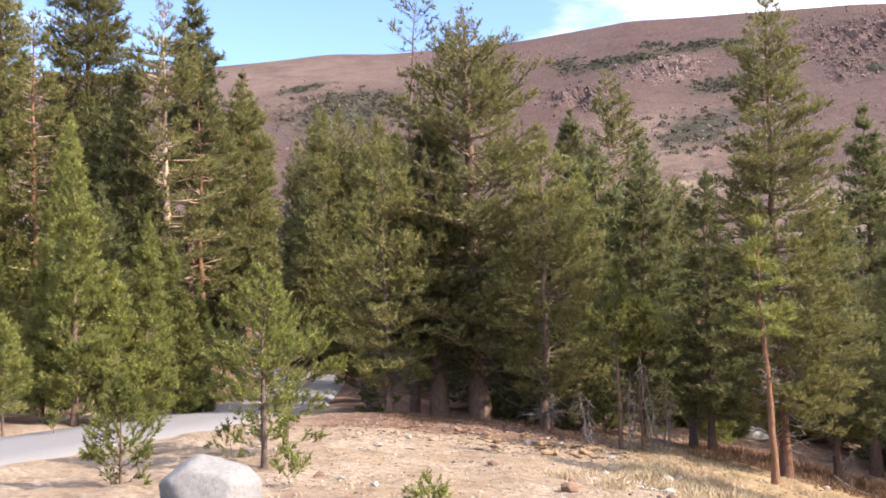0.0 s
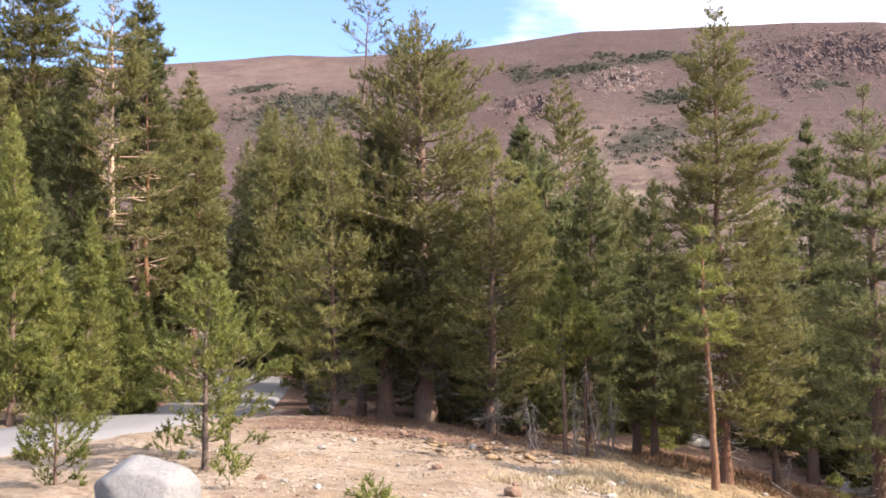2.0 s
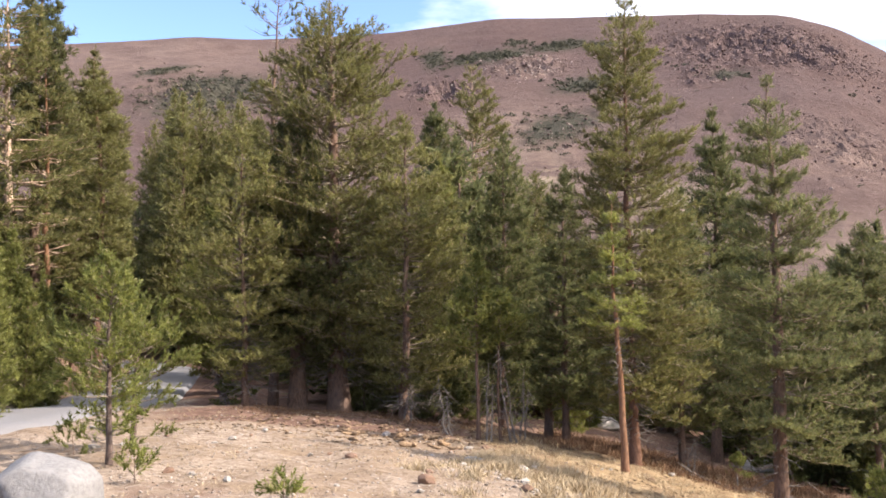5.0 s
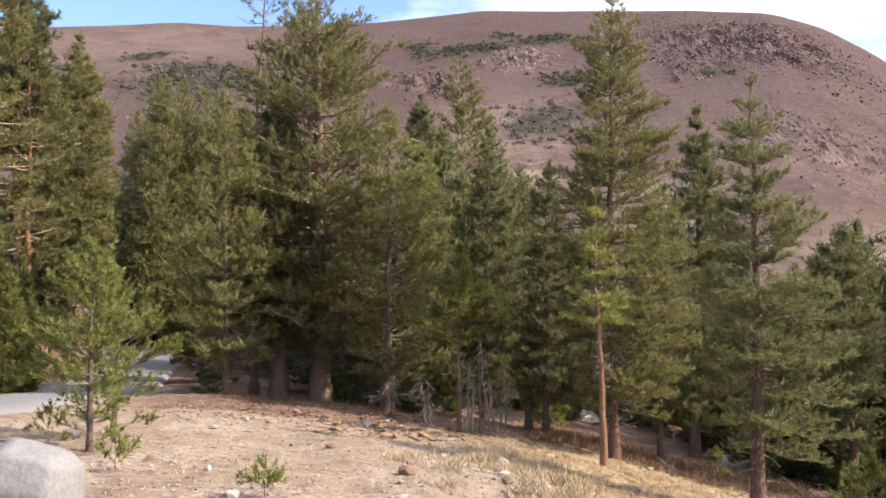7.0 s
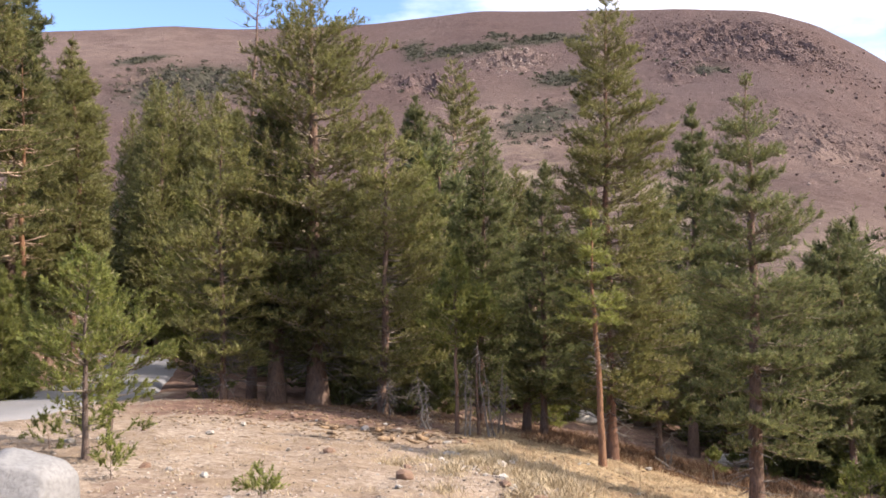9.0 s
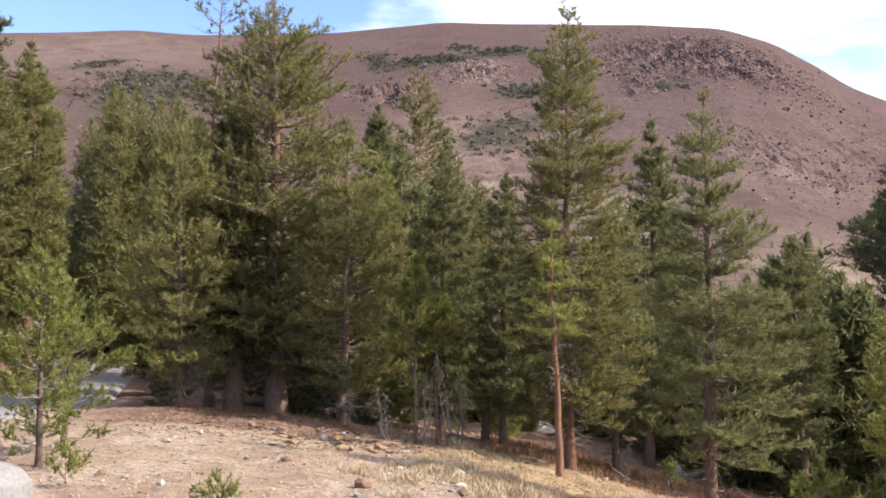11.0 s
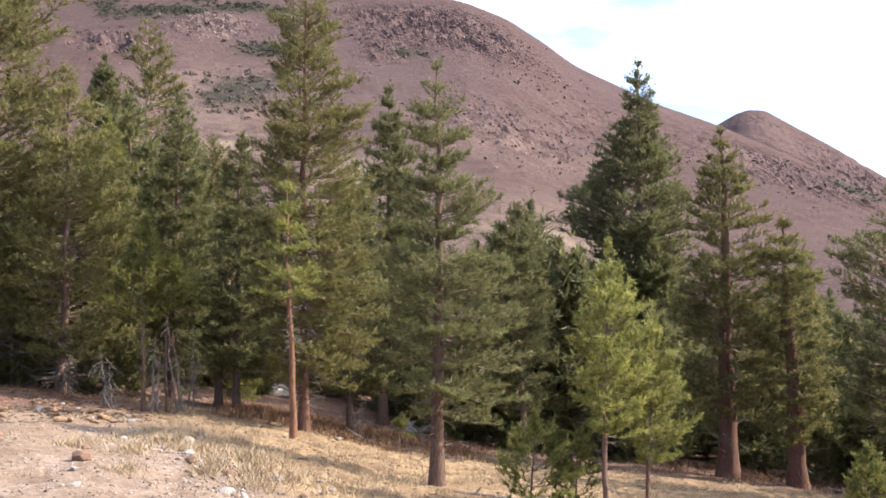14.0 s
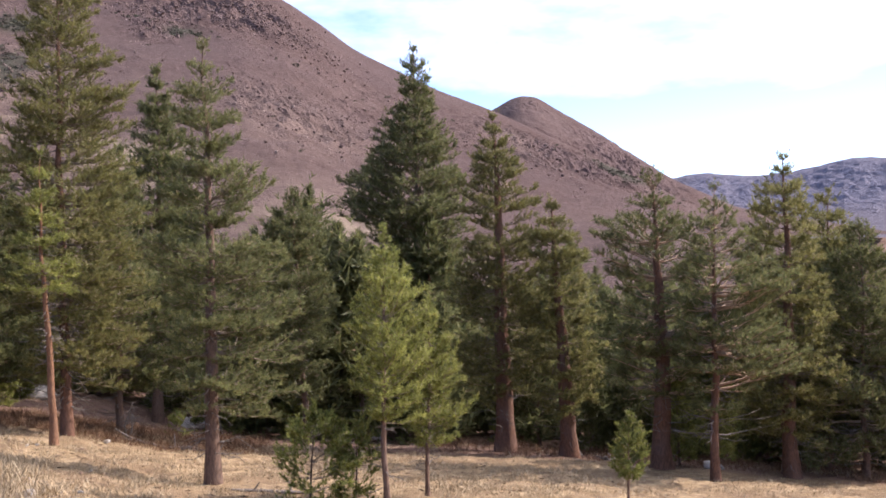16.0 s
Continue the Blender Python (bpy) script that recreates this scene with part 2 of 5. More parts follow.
def mountain_material(name, soil, pale, rock, haze=0.0, scale=1.0):
    m, n, l, b = shader(name, 0.95, 0.05)
    pos = world_vector(n)
    zone = n.new("ShaderNodeVertexColor")
    zone.layer_name = "zone"
    parts = n.new("ShaderNodeSeparateColor")
    l.new(zone.outputs["Color"], parts.inputs["Color"])
    wide = noise_node(n, l, 0.007 * scale, 6, 0.6, pos)
    mid = noise_node(n, l, 0.035 * scale, 8, 0.7, pos)
    fine = noise_node(n, l, 0.16 * scale, 8, 0.75, pos)
    c = ramp_node(n, l, mid.outputs["Fac"], [(0.3, tuple(0.7 * x for x in soil)), (0.7, soil)]).outputs["Color"]
    c = mixed(n, l, ramp_node(n, l, wide.outputs["Fac"], [(0.45, (0, 0, 0)), (0.7, (0.8, 0.8, 0.8))]).outputs["Color"], c, pale)
    c = mixed(n, l, ramp_node(n, l, fine.outputs["Fac"], [(0.3, (0.7, 0.7, 0.7)), (0.46, (0, 0, 0))]).outputs["Color"], c, tuple(0.55 * x for x in soil))
    c = mixed(n, l, ramp_node(n, l, fine.outputs["Fac"], [(0.56, (0, 0, 0)), (0.7, (0.8, 0.8, 0.8))]).outputs["Color"], c, tuple(1.35 * x for x in pale))
    tone = noise_node(n, l, 0.0045 * scale, 4, 0.55, pos)
    c = mixed(n, l, ramp_node(n, l, tone.outputs["Fac"], [(0.4, (0, 0, 0)), (0.62, (0.55, 0.55, 0.55))]).outputs["Color"], c, (soil[0] * 0.82, soil[1] * 0.9, soil[2] * 1.0))
    grit = noise_node(n, l, 0.45 * scale, 5, 0.7, pos)
    c = mixed(n, l, ramp_node(n, l, grit.outputs["Fac"], [(0.36, (0.6, 0.6, 0.6)), (0.46, (0, 0, 0))]).outputs["Color"], c, tuple(0.5 * x for x in soil))
    c = mixed(n, l, ramp_node(n, l, grit.outputs["Fac"], [(0.58, (0, 0, 0)), (0.68, (0.7, 0.7, 0.7))]).outputs["Color"], c, tuple(1.7 * x for x in pale))
    speck = ramp_node(n, l, fine.outputs["Fac"], [(0.28, tuple(0.5 * x for x in rock)), (0.45, rock), (0.6, tuple(1.25 * x for x in rock)), (0.72, tuple(min(0.6, 2.1 * x) for x in rock))]).outputs["Color"]
    a = n.new("ShaderNodeMath")
    a.operation = "MULTIPLY_ADD"
    l.new(mid.outputs["Fac"], a.inputs[0])
    a.inputs[1].default_value = 1.0
    s = n.new("ShaderNodeMath")
    s.operation = "SUBTRACT"
    l.new(parts.outputs["Red"], s.inputs[0])
    s.inputs[1].default_value = 0.5
    l.new(s.outputs["Value"], a.inputs[2])
    c = mixed(n, l, ramp_node(n, l, a.outputs["Value"], [(0.35, (0.12, 0.12, 0.12)), (0.6, (1, 1, 1))]).outputs["Color"], c, speck)
    p = n.new("ShaderNodeMath")
    p.operation = "MULTIPLY"
    l.new(zone.outputs["Alpha"], p.inputs[0])
    l.new(ramp_node(n, l, mid.outputs["Fac"], [(0.35, (0.25, 0.25, 0.25)), (0.6, (0.95, 0.95, 0.95))]).outputs["Color"], p.inputs[1])
    c = mixed(n, l, p.outputs["Value"], c, (0.21, 0.152, 0.123))
    k = n.new("ShaderNodeMath")
    k.operation = "MULTIPLY"
    l.new(parts.outputs["Green"], k.inputs[0])
    l.new(ramp_node(n, l, mid.outputs["Fac"], [(0.42, (0, 0, 0)), (0.58, (1, 1, 1))]).outputs["Color"], k.inputs[1])
    c = mixed(n, l, k.outputs["Value"], c, (0.28, 0.222, 0.155))
    w = n.new("ShaderNodeMath")
    w.operation = "MULTIPLY"
    l.new(parts.outputs["Blue"], w.inputs[0])
    l.new(ramp_node(n, l, fine.outputs["Fac"], [(0.36, (0.25, 0.25, 0.25)), (0.52, (1.6, 1.6, 1.6))]).outputs["Color"], w.inputs[1])
    w.use_clamp = True
    c = mixed(n, l, w.outputs["Value"], c, (0.058, 0.054, 0.04))
    l.new(c, b.inputs["Base Color"])
    bumped(n, l, b, fine.outputs["Fac"], 0.9, 2.5 / scale)
    return m


GROUND, ROAD = ground_material(), road_material()
BOULDER_STONE = stone_material("grey boulder granite", (0.175, 0.168, 0.16), (0.27, 0.26, 0.248), 2, 0.45)
PALE_STONE = stone_material("pale granite", (0.27, 0.24, 0.2), (0.42, 0.385, 0.34))
RED_STONE = stone_material("red-brown stone", (0.15, 0.09, 0.06), (0.3, 0.19, 0.13))
STRAW = plain_island("dry grass", (0.27, 0.2, 0.115), (0.48, 0.39, 0.255))
RUSSET = plain_island("russet dry brush", (0.09, 0.05, 0.03), (0.25, 0.15, 0.085))
GRAVEL = plain_island("loose gravel", (0.13, 0.095, 0.07), (0.42, 0.365, 0.31))
LITTER = plain_island("bark litter", (0.07, 0.045, 0.03), (0.28, 0.19, 0.12))
LITTER_WOOD = bark("brown root wood", (0.12, 0.07, 0.04), (0.36, 0.25, 0.15), 20)
CRAG = plain_island("crag rock", (0.085, 0.055, 0.05), (0.2, 0.142, 0.124))
PALE_CRAG = plain_island("pale outcrop rock", (0.15, 0.11, 0.095), (0.34, 0.27, 0.235))
SCRUB = plain_island("mountain scrub", (0.045, 0.046, 0.032), (0.1, 0.095, 0.065))
HILL = mountain_material("red-brown scree", (0.106, 0.069, 0.06), (0.138, 0.099, 0.086), (0.098, 0.067, 0.061))
# the haze of distance is mixed into these rock colours: lighter and blue-grey
FAR_HILL = mountain_material("far rock with haze tint", (0.14, 0.125, 0.145), (0.18, 0.16, 0.18), (0.12, 0.115, 0.145), scale=0.35)

# ---- the ground ----
SLOPE_AZ = (-180, -120, -60, -25, -14, -6, 0, 10, 18, 26, 35, 45, 55, 70, 120, 180)
SLOPE = (0.0, 0.0, 0.02, 0.029, 0.035, 0.042, 0.0535, 0.07, 0.092, 0.132, 0.146, 0.156, 0.167, 0.175, 0.10, 0.0)
SOFT_AZ = np.arange(-180, 181, 1.0)
SOFT_SLOPE = np.convolve(np.pad(np.interp(SOFT_AZ, SLOPE_AZ, SLOPE), 4, mode="edge"), np.ones(9) / 9, mode="valid")
LANE = ((-40, -6), (-24, 2), (-12.2, 10.5), (-9.0, 15.6), (-7.85, 19.8), (-6.7, 25), (-6.1, 31), (-6.55, 38), (-7.3, 48), (-8.3, 57), (-11.6, 64.5), (-20, 71), (-34, 78))


def smooth_line(points, steps):
    """A Catmull-Rom curve through the points."""
    p = np.array([points[0], *points, points[-1]], float)
    out = []
    for i in range(1, len(p) - 2):
        for u in np.arange(steps) / steps:
            a, b_, c, d = p[i - 1:i + 3]
            out.append(0.5 * (2 * b_ + (c - a) * u + (2 * a - 5 * b_ + 4 * c - d) * u * u + (3 * b_ - a - 3 * c + d) * u ** 3))
    out.append(p[-2])
    return np.array(out)


LANE_LINE = smooth_line(LANE, 14)


def bell(x, y, cx, cy, sx, sy, turn=0.0):
    c, s = math.cos(radians(turn)), math.sin(radians(turn))
    u, v = (x - cx) * c + (y - cy) * s, -(x - cx) * s + (y - cy) * c
    return np.exp(-0.5 * (u / sx) ** 2 - 0.5 * (v / sy) ** 2)


def soft_step(v, a, b_):
    u = np.clip((v - a) / (b_ - a), 0, 1)
    return u * u * (3 - 2 * u)


def lane_distance(x, y):
    """Distance from the middle of the road."""
    x, y = np.atleast_1d(x).astype(float), np.atleast_1d(y).astype(float)
    start, run = LANE_LINE[:-1], np.diff(LANE_LINE, axis=0)
    flat = np.stack([x.ravel(), y.ravel()], 1)
    out = np.empty(len(flat))
    for i in range(0, len(flat), 4096):
        v = flat[i:i + 4096, None] - start
        k = np.clip((v * run).sum(2) / (run * run).sum(1), 0, 1)
        out[i:i + 4096] = np.linalg.norm(v - k[:, :, None] * run, axis=2).min(1)
    return out.reshape(x.shape)


def ground_z(x, y, fine=True):
    x, y = np.atleast_1d(x).astype(float), np.atleast_1d(y).astype(float)
    az, d = np.degrees(np.arctan2(x, y)), np.hypot(x, y)
    far = np.where(d < 30, d, 30 + 25 * (1 - np.exp(-np.maximum(d - 30, 0) / 25)))
    z = -np.interp(az, SOFT_AZ, SOFT_SLOPE) * far
    away = soft_step(lane_distance(x, y), 2.0, 7.0)
    rise = 2.6 * bell(x, y, -14, 43, 4.5, 8) + 3.5 * bell(x, y, -6, 95, 12, 10)
    z += rise * away
    z += 0.18 * bell(x, y, 0, 25, 4.5, 2.2) - 0.12 * bell(x, y, 7, 22, 3, 6)
    z -= 0.14 * (1 - soft_step(lane_distance(x, y), 1.6, 2.35))
    if fine:
        keep = np.clip((lane_distance(x, y) - 1.7) / 1.0, 0, 1)
        bump = np.array([0.10 * noise.fractal((a * 0.45, b_ * 0.45, 3.1), 1.0, 2.0, 3) + 0.05 * noise.fractal((a * 2.1, b_ * 2.1, 7.7), 0.8, 2.0, 3) for a, b_ in zip(x.ravel(), y.ravel())]).reshape(x.shape)
        z += bump * keep * np.clip(80 / np.maximum(d, 1), 0, 1)
    return z


def at(x, y):
    return float(ground_z(x, y)[0])


def fast_mesh(name, verts, faces, materials, smooth=False):
    me = bpy.data.meshes.new(name)
    faces = np.asarray(faces, np.int32)
    k = faces.shape[1]
    me.vertices.add(len(verts))
    me.vertices.foreach_set("co", np.asarray(verts, np.float32).ravel())
    me.loops.add(faces.size)
    me.loops.foreach_set("vertex_index", faces.ravel())
    me.polygons.add(len(faces))
    me.polygons.foreach_set("loop_start", np.arange(0, faces.size, k, dtype=np.int32))
    me.polygons.foreach_set("loop_total", np.full(len(faces), k, np.int32))
    for m in materials:
        me.materials.append(m)
    me.update(calc_edges=True)
    if smooth:
        me.polygons.foreach_set("use_smooth", np.ones(len(faces), bool))
    return me


def part(name, me, parent, label=""):
    ob = new(name, me)
    ob.parent = parent
    return tagged(ob, label) if label else ob


def sheet(name, grid, material, zones=None, smooth=True):
    """A mesh over a grid of points of shape (rows, columns, 3)."""
    r, c, _ = grid.shape
    i = np.arange(r * c).reshape(r, c)
    quads = np.stack([i[:-1, :-1], i[:-1, 1:], i[1:, 1:], i[1:, :-1]], -1).reshape(-1, 4)
    me = fast_mesh(name, grid.reshape(-1, 3), quads, [material], smooth)
    if zones is not None:
        col = me.color_attributes.new("zone", "FLOAT_COLOR", "POINT")
        col.data.foreach_set("color", np.c_[zones.reshape(r * c, -1), np.ones(r * c)][:, :4].astype(np.float32).ravel())
    return me


def build_ground():
    az = np.concatenate([np.arange(-180, -32, 4), np.arange(-32, 75, 0.45), np.arange(75, 181, 4)])
    az[-1] = 180
    d = np.concatenate([[0.0], np.geomspace(0.8, 8, 14)[:-1], np.geomspace(8, 60, 190)[:-1], np.geomspace(60, 4500, 45)])
    A, R = np.meshgrid(np.radians(az), d)
    x, y = R * np.sin(A), R * np.cos(A)
    z = ground_z(x, y)
    grass = soft_step(x, 2.6, 5.2) * (1 - soft_step(R, 32, 40))
    grass = np.maximum(grass, 0.8 * bell(x, y, -9, 16.5, 3, 2))
    grass = np.maximum(grass, 0.5 * bell(x, y, -12, 37, 4, 12))
    duff = soft_step(y, 24.5, 27.5) * soft_step(x, -4.2, -2.8)
    duff = np.maximum(duff, soft_step(x, 11, 15) * soft_step(R, 22, 29))
    duff = np.maximum(duff, soft_step(R, 29, 35))
    duff = np.maximum(duff, 1.0 * bell(x, y, 0.3, 24.2, 3.9, 1.3))
    duff = np.maximum(duff, 1.1 * bell(x, y, -0.8, 22.6, 2.4, 0.7))
    duff = np.maximum(duff, 1.1 * bell(x, y, 1.6, 23.2, 2.0, 1.2))
    duff = np.maximum(duff, 0.45 * bell(x, y, -1.6, 11.2, 1.1, 1.4))
    duff = np.maximum(duff, soft_step(-x, 9.5, 11) * soft_step(y, 19, 22)) * (1 - 0.35 * bell(x, y, -12, 37, 4, 12))
    ob = new("ground", sheet("ground", np.stack([x, y, z], -1), GROUND, np.stack([1 - grass, grass, duff], -1)))
    tagged(ob, "dry pale dirt bank falling to a straw-coloured meadow", "ground", kind="structure")


build_ground()


def build_road():
    line = LANE_LINE
    t = np.gradient(line, axis=0)
    t /= np.linalg.norm(t, axis=1)[:, None]
    side = np.stack([t[:, 1], -t[:, 0]], 1)
    rng = np.random.default_rng(5)
    offs = np.array([-1.95, -1.8, -0.9, 0, 0.9, 1.8, 1.95])
    lift = np.array([-0.14, 0.02, 0.05, 0.06, 0.05, 0.02, -0.14])
    wob = rng.normal(0, 0.018, (len(line), 7))
    wob[:, 1:-1] *= np.array([1, 0, 0, 0, 1])
    x = line[:, None, 0] + side[:, None, 0] * (offs + wob)
    y = line[:, None, 1] + side[:, None, 1] * (offs + wob)
    z = ground_z(line[:, 0], line[:, 1], False)[:, None] * 0.5 + ground_z(x, y, False) * 0.5 + lift + 0.09
    ob = new("road", sheet("road", np.stack([x, y, z], -1)[:, ::-1], ROAD))
    tagged(ob, "narrow worn grey asphalt road through the pines", "road", kind="structure")


build_road()

# ---- mountains ----


def ridge(az, points):
    xs, ys = zip(*points)
    return np.convolve(np.pad(np.interp(az, xs, ys), 3, mode="edge"), np.ones(7) / 7, mode="valid")


def build_mountain(name, label, az0, az1, crest, far, near, foot, material, rough, crags, steps=(560, 190), power=1.2, seed=0.0, heave=1.0, meadows=(), scrub=(), light=()):
    az = np.linspace(az0, az1, steps[0])
    top = ridge(az, crest)
    v = np.linspace(0, 1, steps[1])
    V = v[:, None]
    D = near + (far - near) * V + 0 * az
    zr = 1.65 + far * top
    Z = foot + (zr - foot) * V ** power
    a = np.radians(az)
    X, Y = D * np.sin(a), D * np.cos(a)
    red = np.zeros_like(X)
    for ca, cv, sa, sv, amt in crags:
        red = np.maximum(red, amt * np.exp(-0.5 * ((az - ca) / sa) ** 2 - 0.5 * ((V - cv) / sv) ** 2))
    n1 = np.array([noise.fractal((p * 0.012 / rough, q * 0.012 / rough, seed), 0.9, 2.0, 5) for p, q in zip(X.ravel(), Y.ravel())]).reshape(X.shape)
    n2 = np.array([noise.ridged_multi_fractal((p * 0.05 / rough, q * 0.05 / rough, seed + 4), 0.8, 2.1, 5, 0.9, 2.0) for p, q in zip(X.ravel(), Y.ravel())]).reshape(X.shape)
    Z = Z + (2.0 * n1 + red * 10.0 * (n2 - 0.9)) * rough * heave * soft_step(V, 0.0, 0.15) * (1 - 0.7 * soft_step(V, 0.9, 1.0))
    fall = np.stack([X[-1] * 1.25, Y[-1] * 1.25, Z[-1] * 0.55], -1)[None]
    grid = np.concatenate([np.stack([X, Y, Z], -1), fall])
    straw = np.zeros_like(red)
    for ca, cv, sa, sv in meadows:
        straw = np.maximum(straw, np.exp(-0.5 * ((az - ca) / sa) ** 2 - 0.5 * ((V - cv) / sv) ** 2))
    plants = np.zeros_like(red)
    for ca, cv, sa, sv in scrub:
        plants = np.maximum(plants, np.exp(-0.5 * ((az - ca) / sa) ** 2 - 0.5 * ((V - cv - 0.012 * (az - ca)) / sv) ** 2))
    plants = np.clip(1.7 * plants * (0.75 + 0.5 * n1), 0, 1)
    fair = np.zeros_like(red)
    for ca, cv, sa, sv, amt in light:
        fair = np.maximum(fair, amt * np.exp(-0.5 * ((az - ca) / sa) ** 2 - 0.5 * ((V - cv) / sv) ** 2))
    zones = np.stack([red, straw, plants, fair], -1)
    zones = np.concatenate([zones, zones[-1:]])
    me = sheet(name, grid[:, ::-1], material, zones[:, ::-1])
    me.polygons.foreach_set("use_smooth", (zones[:-1, ::-1, 0][:, :-1] < 0.3).ravel())
    return tagged(new(name, me), label, "mountain", kind="structure"), (az, X, Y, Z)


MAIN_CREST = ((-60, 0.20), (-30, 0.235), (-12.8, 0.267), (-6.7, 0.281), (-2.9, 0.281), (4.8, 0.289), (12, 0.303), (18, 0.298), (24, 0.292), (28.8, 0.281), (31.5, 0.261),
              (34.2, 0.229), (35.4, 0.211), (40.5, 0.165), (43.9, 0.141), (48.2, 0.103), (51.5, 0.072), (54.5, 0.045), (58, 0.005), (66, -0.02))
MAIN_CRAGS = ((27.5, 0.78, 4.0, 0.09, 1.0), (14, 0.665, 1.5, 0.03, 0.9), (8.6, 0.575, 1.8, 0.03, 0.8), (24, 0.6, 0.9, 0.03, 0.8), (-5.6, 0.63, 3.0, 0.05, 0.7), (40, 0.6, 6, 0.10, 0.32),
              (48, 0.75, 4, 0.14, 0.7), (16, 0.4, 3, 0.06, 0.26), (32, 0.37, 4, 0.08, 0.45), (36, 0.5, 3, 0.05, 0.35), (20, 0.45, 2.5, 0.04, 0.35))
SCRUB_FIELDS = ((12.4, 0.735, 0.9, 0.022), (10.4, 0.735, 0.9, 0.018), (8.0, 0.76, 0.4, 0.035), (15.7, 0.785, 1.0, 0.02), (18, 0.79, 0.6, 0.015), (13.1, 0.81, 0.4, 0.01), (17, 0.571, 1.0, 0.02),
                (-5.4, 0.62, 2.2, 0.06), (-8.2, 0.76, 0.9, 0.012), (15.5, 0.40, 1.6, 0.025), (25.4, 0.61, 0.6, 0.014), (51.5, 0.9, 0.8, 0.05))
hill, HILL_GRID = build_mountain("mountain_1", "broad red-brown scree mountain with rocky crags", -60, 66, MAIN_CREST, 950, 170, -10, HILL, 1.0, MAIN_CRAGS, scrub=SCRUB_FIELDS, light=((13.0, 0.38, 3.5, 0.09, 1.0), (14, 0.665, 1.2, 0.03, 1.0), (32, 0.33, 3.5, 0.06, 0.6), (34, 0.14, 5, 0.06, 0.8), (-9, 0.86, 6, 0.12, 0.7), (45, 0.7, 1.2, 0.06, 0.6)), meadows=((15, 0.26, 1.6, 0.03), (35, 0.1, 3, 0.04), (12, 0.2, 2, 0.03), (22, 0.2, 3, 0.03)))
build_mountain("mountain_2", "smaller red-brown peak behind the main slope", 34, 66, ((34, 0.05), (42, 0.125), (43.9, 0.141), (44.9, 0.151), (45.6, 0.155), (46.6, 0.153), (47.2, 0.146), (50.6, 0.108), (54.5, 0.061), (58, 0.03), (66, 0.0)),
               1700, 900, 0, HILL, 1.3, ((46, 0.92, 2.5, 0.06, 0.35), (47, 0.6, 4, 0.12, 0.6), (52, 0.8, 3, 0.3, 0.7)), (320, 130), seed=9, heave=0.8)
# this range gets its blue-grey from haze painted into FAR_HILL
build_mountain("mountain_3", "distant rocky range tinted blue-grey for haze", 40, 120, ((40, 0.03), (54, 0.06), (56, 0.067), (58.9, 0.06), (62, 0.065), (64.6, 0.075), (66, 0.07), (75, 0.085), (90, 0.06), (120, 0.05)),
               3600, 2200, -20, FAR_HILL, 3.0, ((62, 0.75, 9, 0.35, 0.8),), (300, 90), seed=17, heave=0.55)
build_mountain("mountain_4", "low wooded ridge closing the valley", 66, 300, ((66, -0.02), (80, 0.03), (150, 0.08), (240, 0.12), (300, 0.20)), 900, 250, -12, HILL, 2.0, ((180, 0.6, 60, 0.2, 0.4),), (140, 24), seed=23)

# ---- pines ----
STYLES = {
    # taper, limbs, drop-outs, trunk per height, dead twigs, needles, bark, tuft, gap, droop at the foot, tilt at the top
    "big": (0.8, 31, 0.12, 0.024, 80, PINE_NEEDLES, BROWN_BARK, 0.150, 0.150, -5, 12),
    "tall": (0.86, 40, 0.08, 0.016, 60, PINE_NEEDLES, RED_BARK, 0.140, 0.135, -15, 10),
    "dense": (0.92, 38, 0.05, 0.015, 40, DARK_NEEDLES, BROWN_BARK, 0.160, 0.155, -10, 20),
    "open": (0.66, 27, 0.22, 0.013, 20, PINE_NEEDLES, ORANGE_BARK, 0.160, 0.150, -12, 14),
    "grand": (0.9, 42, 0.08, 0.016, 34, PINE_NEEDLES, RED_BARK, 0.145, 0.140, -16, 10),
    "broad": (0.45, 42, 0.16, 0.016, 70, DARK_NEEDLES, RED_BARK, 0.150, 0.145, -4, 14),
    "rough": (0.82, 52, 0.12, 0.016, 46, DARK_NEEDLES, BROWN_BARK, 0.145, 0.140, -10, 18),
    "bare": (0.55, 33, 0.24, 0.013, 46, PINE_NEEDLES, PALE_BARK, 0.155, 0.145, -12, 14),
    "mid": (0.8, 30, 0.04, 0.014, 0, PINE_NEEDLES, BROWN_BARK, 0.300, 0.330, -10, 25),
    "young": (1.0, 46, 0.03, 0.013, 26, YOUNG_NEEDLES, BROWN_BARK, 0.125, 0.125, 8, 42),
    "slender": (0.85, 36, 0.22, 0.025, 70, YOUNG_NEEDLES, ORANGE_BARK, 0.120, 0.110, -10, 22),
    "sparse": (0.55, 33, 0.12, 0.018, 22, SAPLING_NEEDLES, DARK_BARK, 0.130, 0.120, 0, 38),
    "sapling": (0.90, 36, 0.08, 0.018, 0, SAPLING_NEEDLES, BROWN_BARK, 0.110, 0.100, 8, 50),
    "bg": (1.05, 20, 0.03, 0.014, 0, DARK_NEEDLES, BROWN_BARK, 0.460, 0.520, -10, 25),
    "far": (0.95, 12, 0.0, 0.014, 0, DARK_NEEDLES, BROWN_BARK, 0.9, 1.4, -10, 25),
    "snag": (0.5, 16, 0.2, 0.012, 26, DARK_NEEDLES, BROWN_BARK, 0.18, 0.18, 10, 40),
}
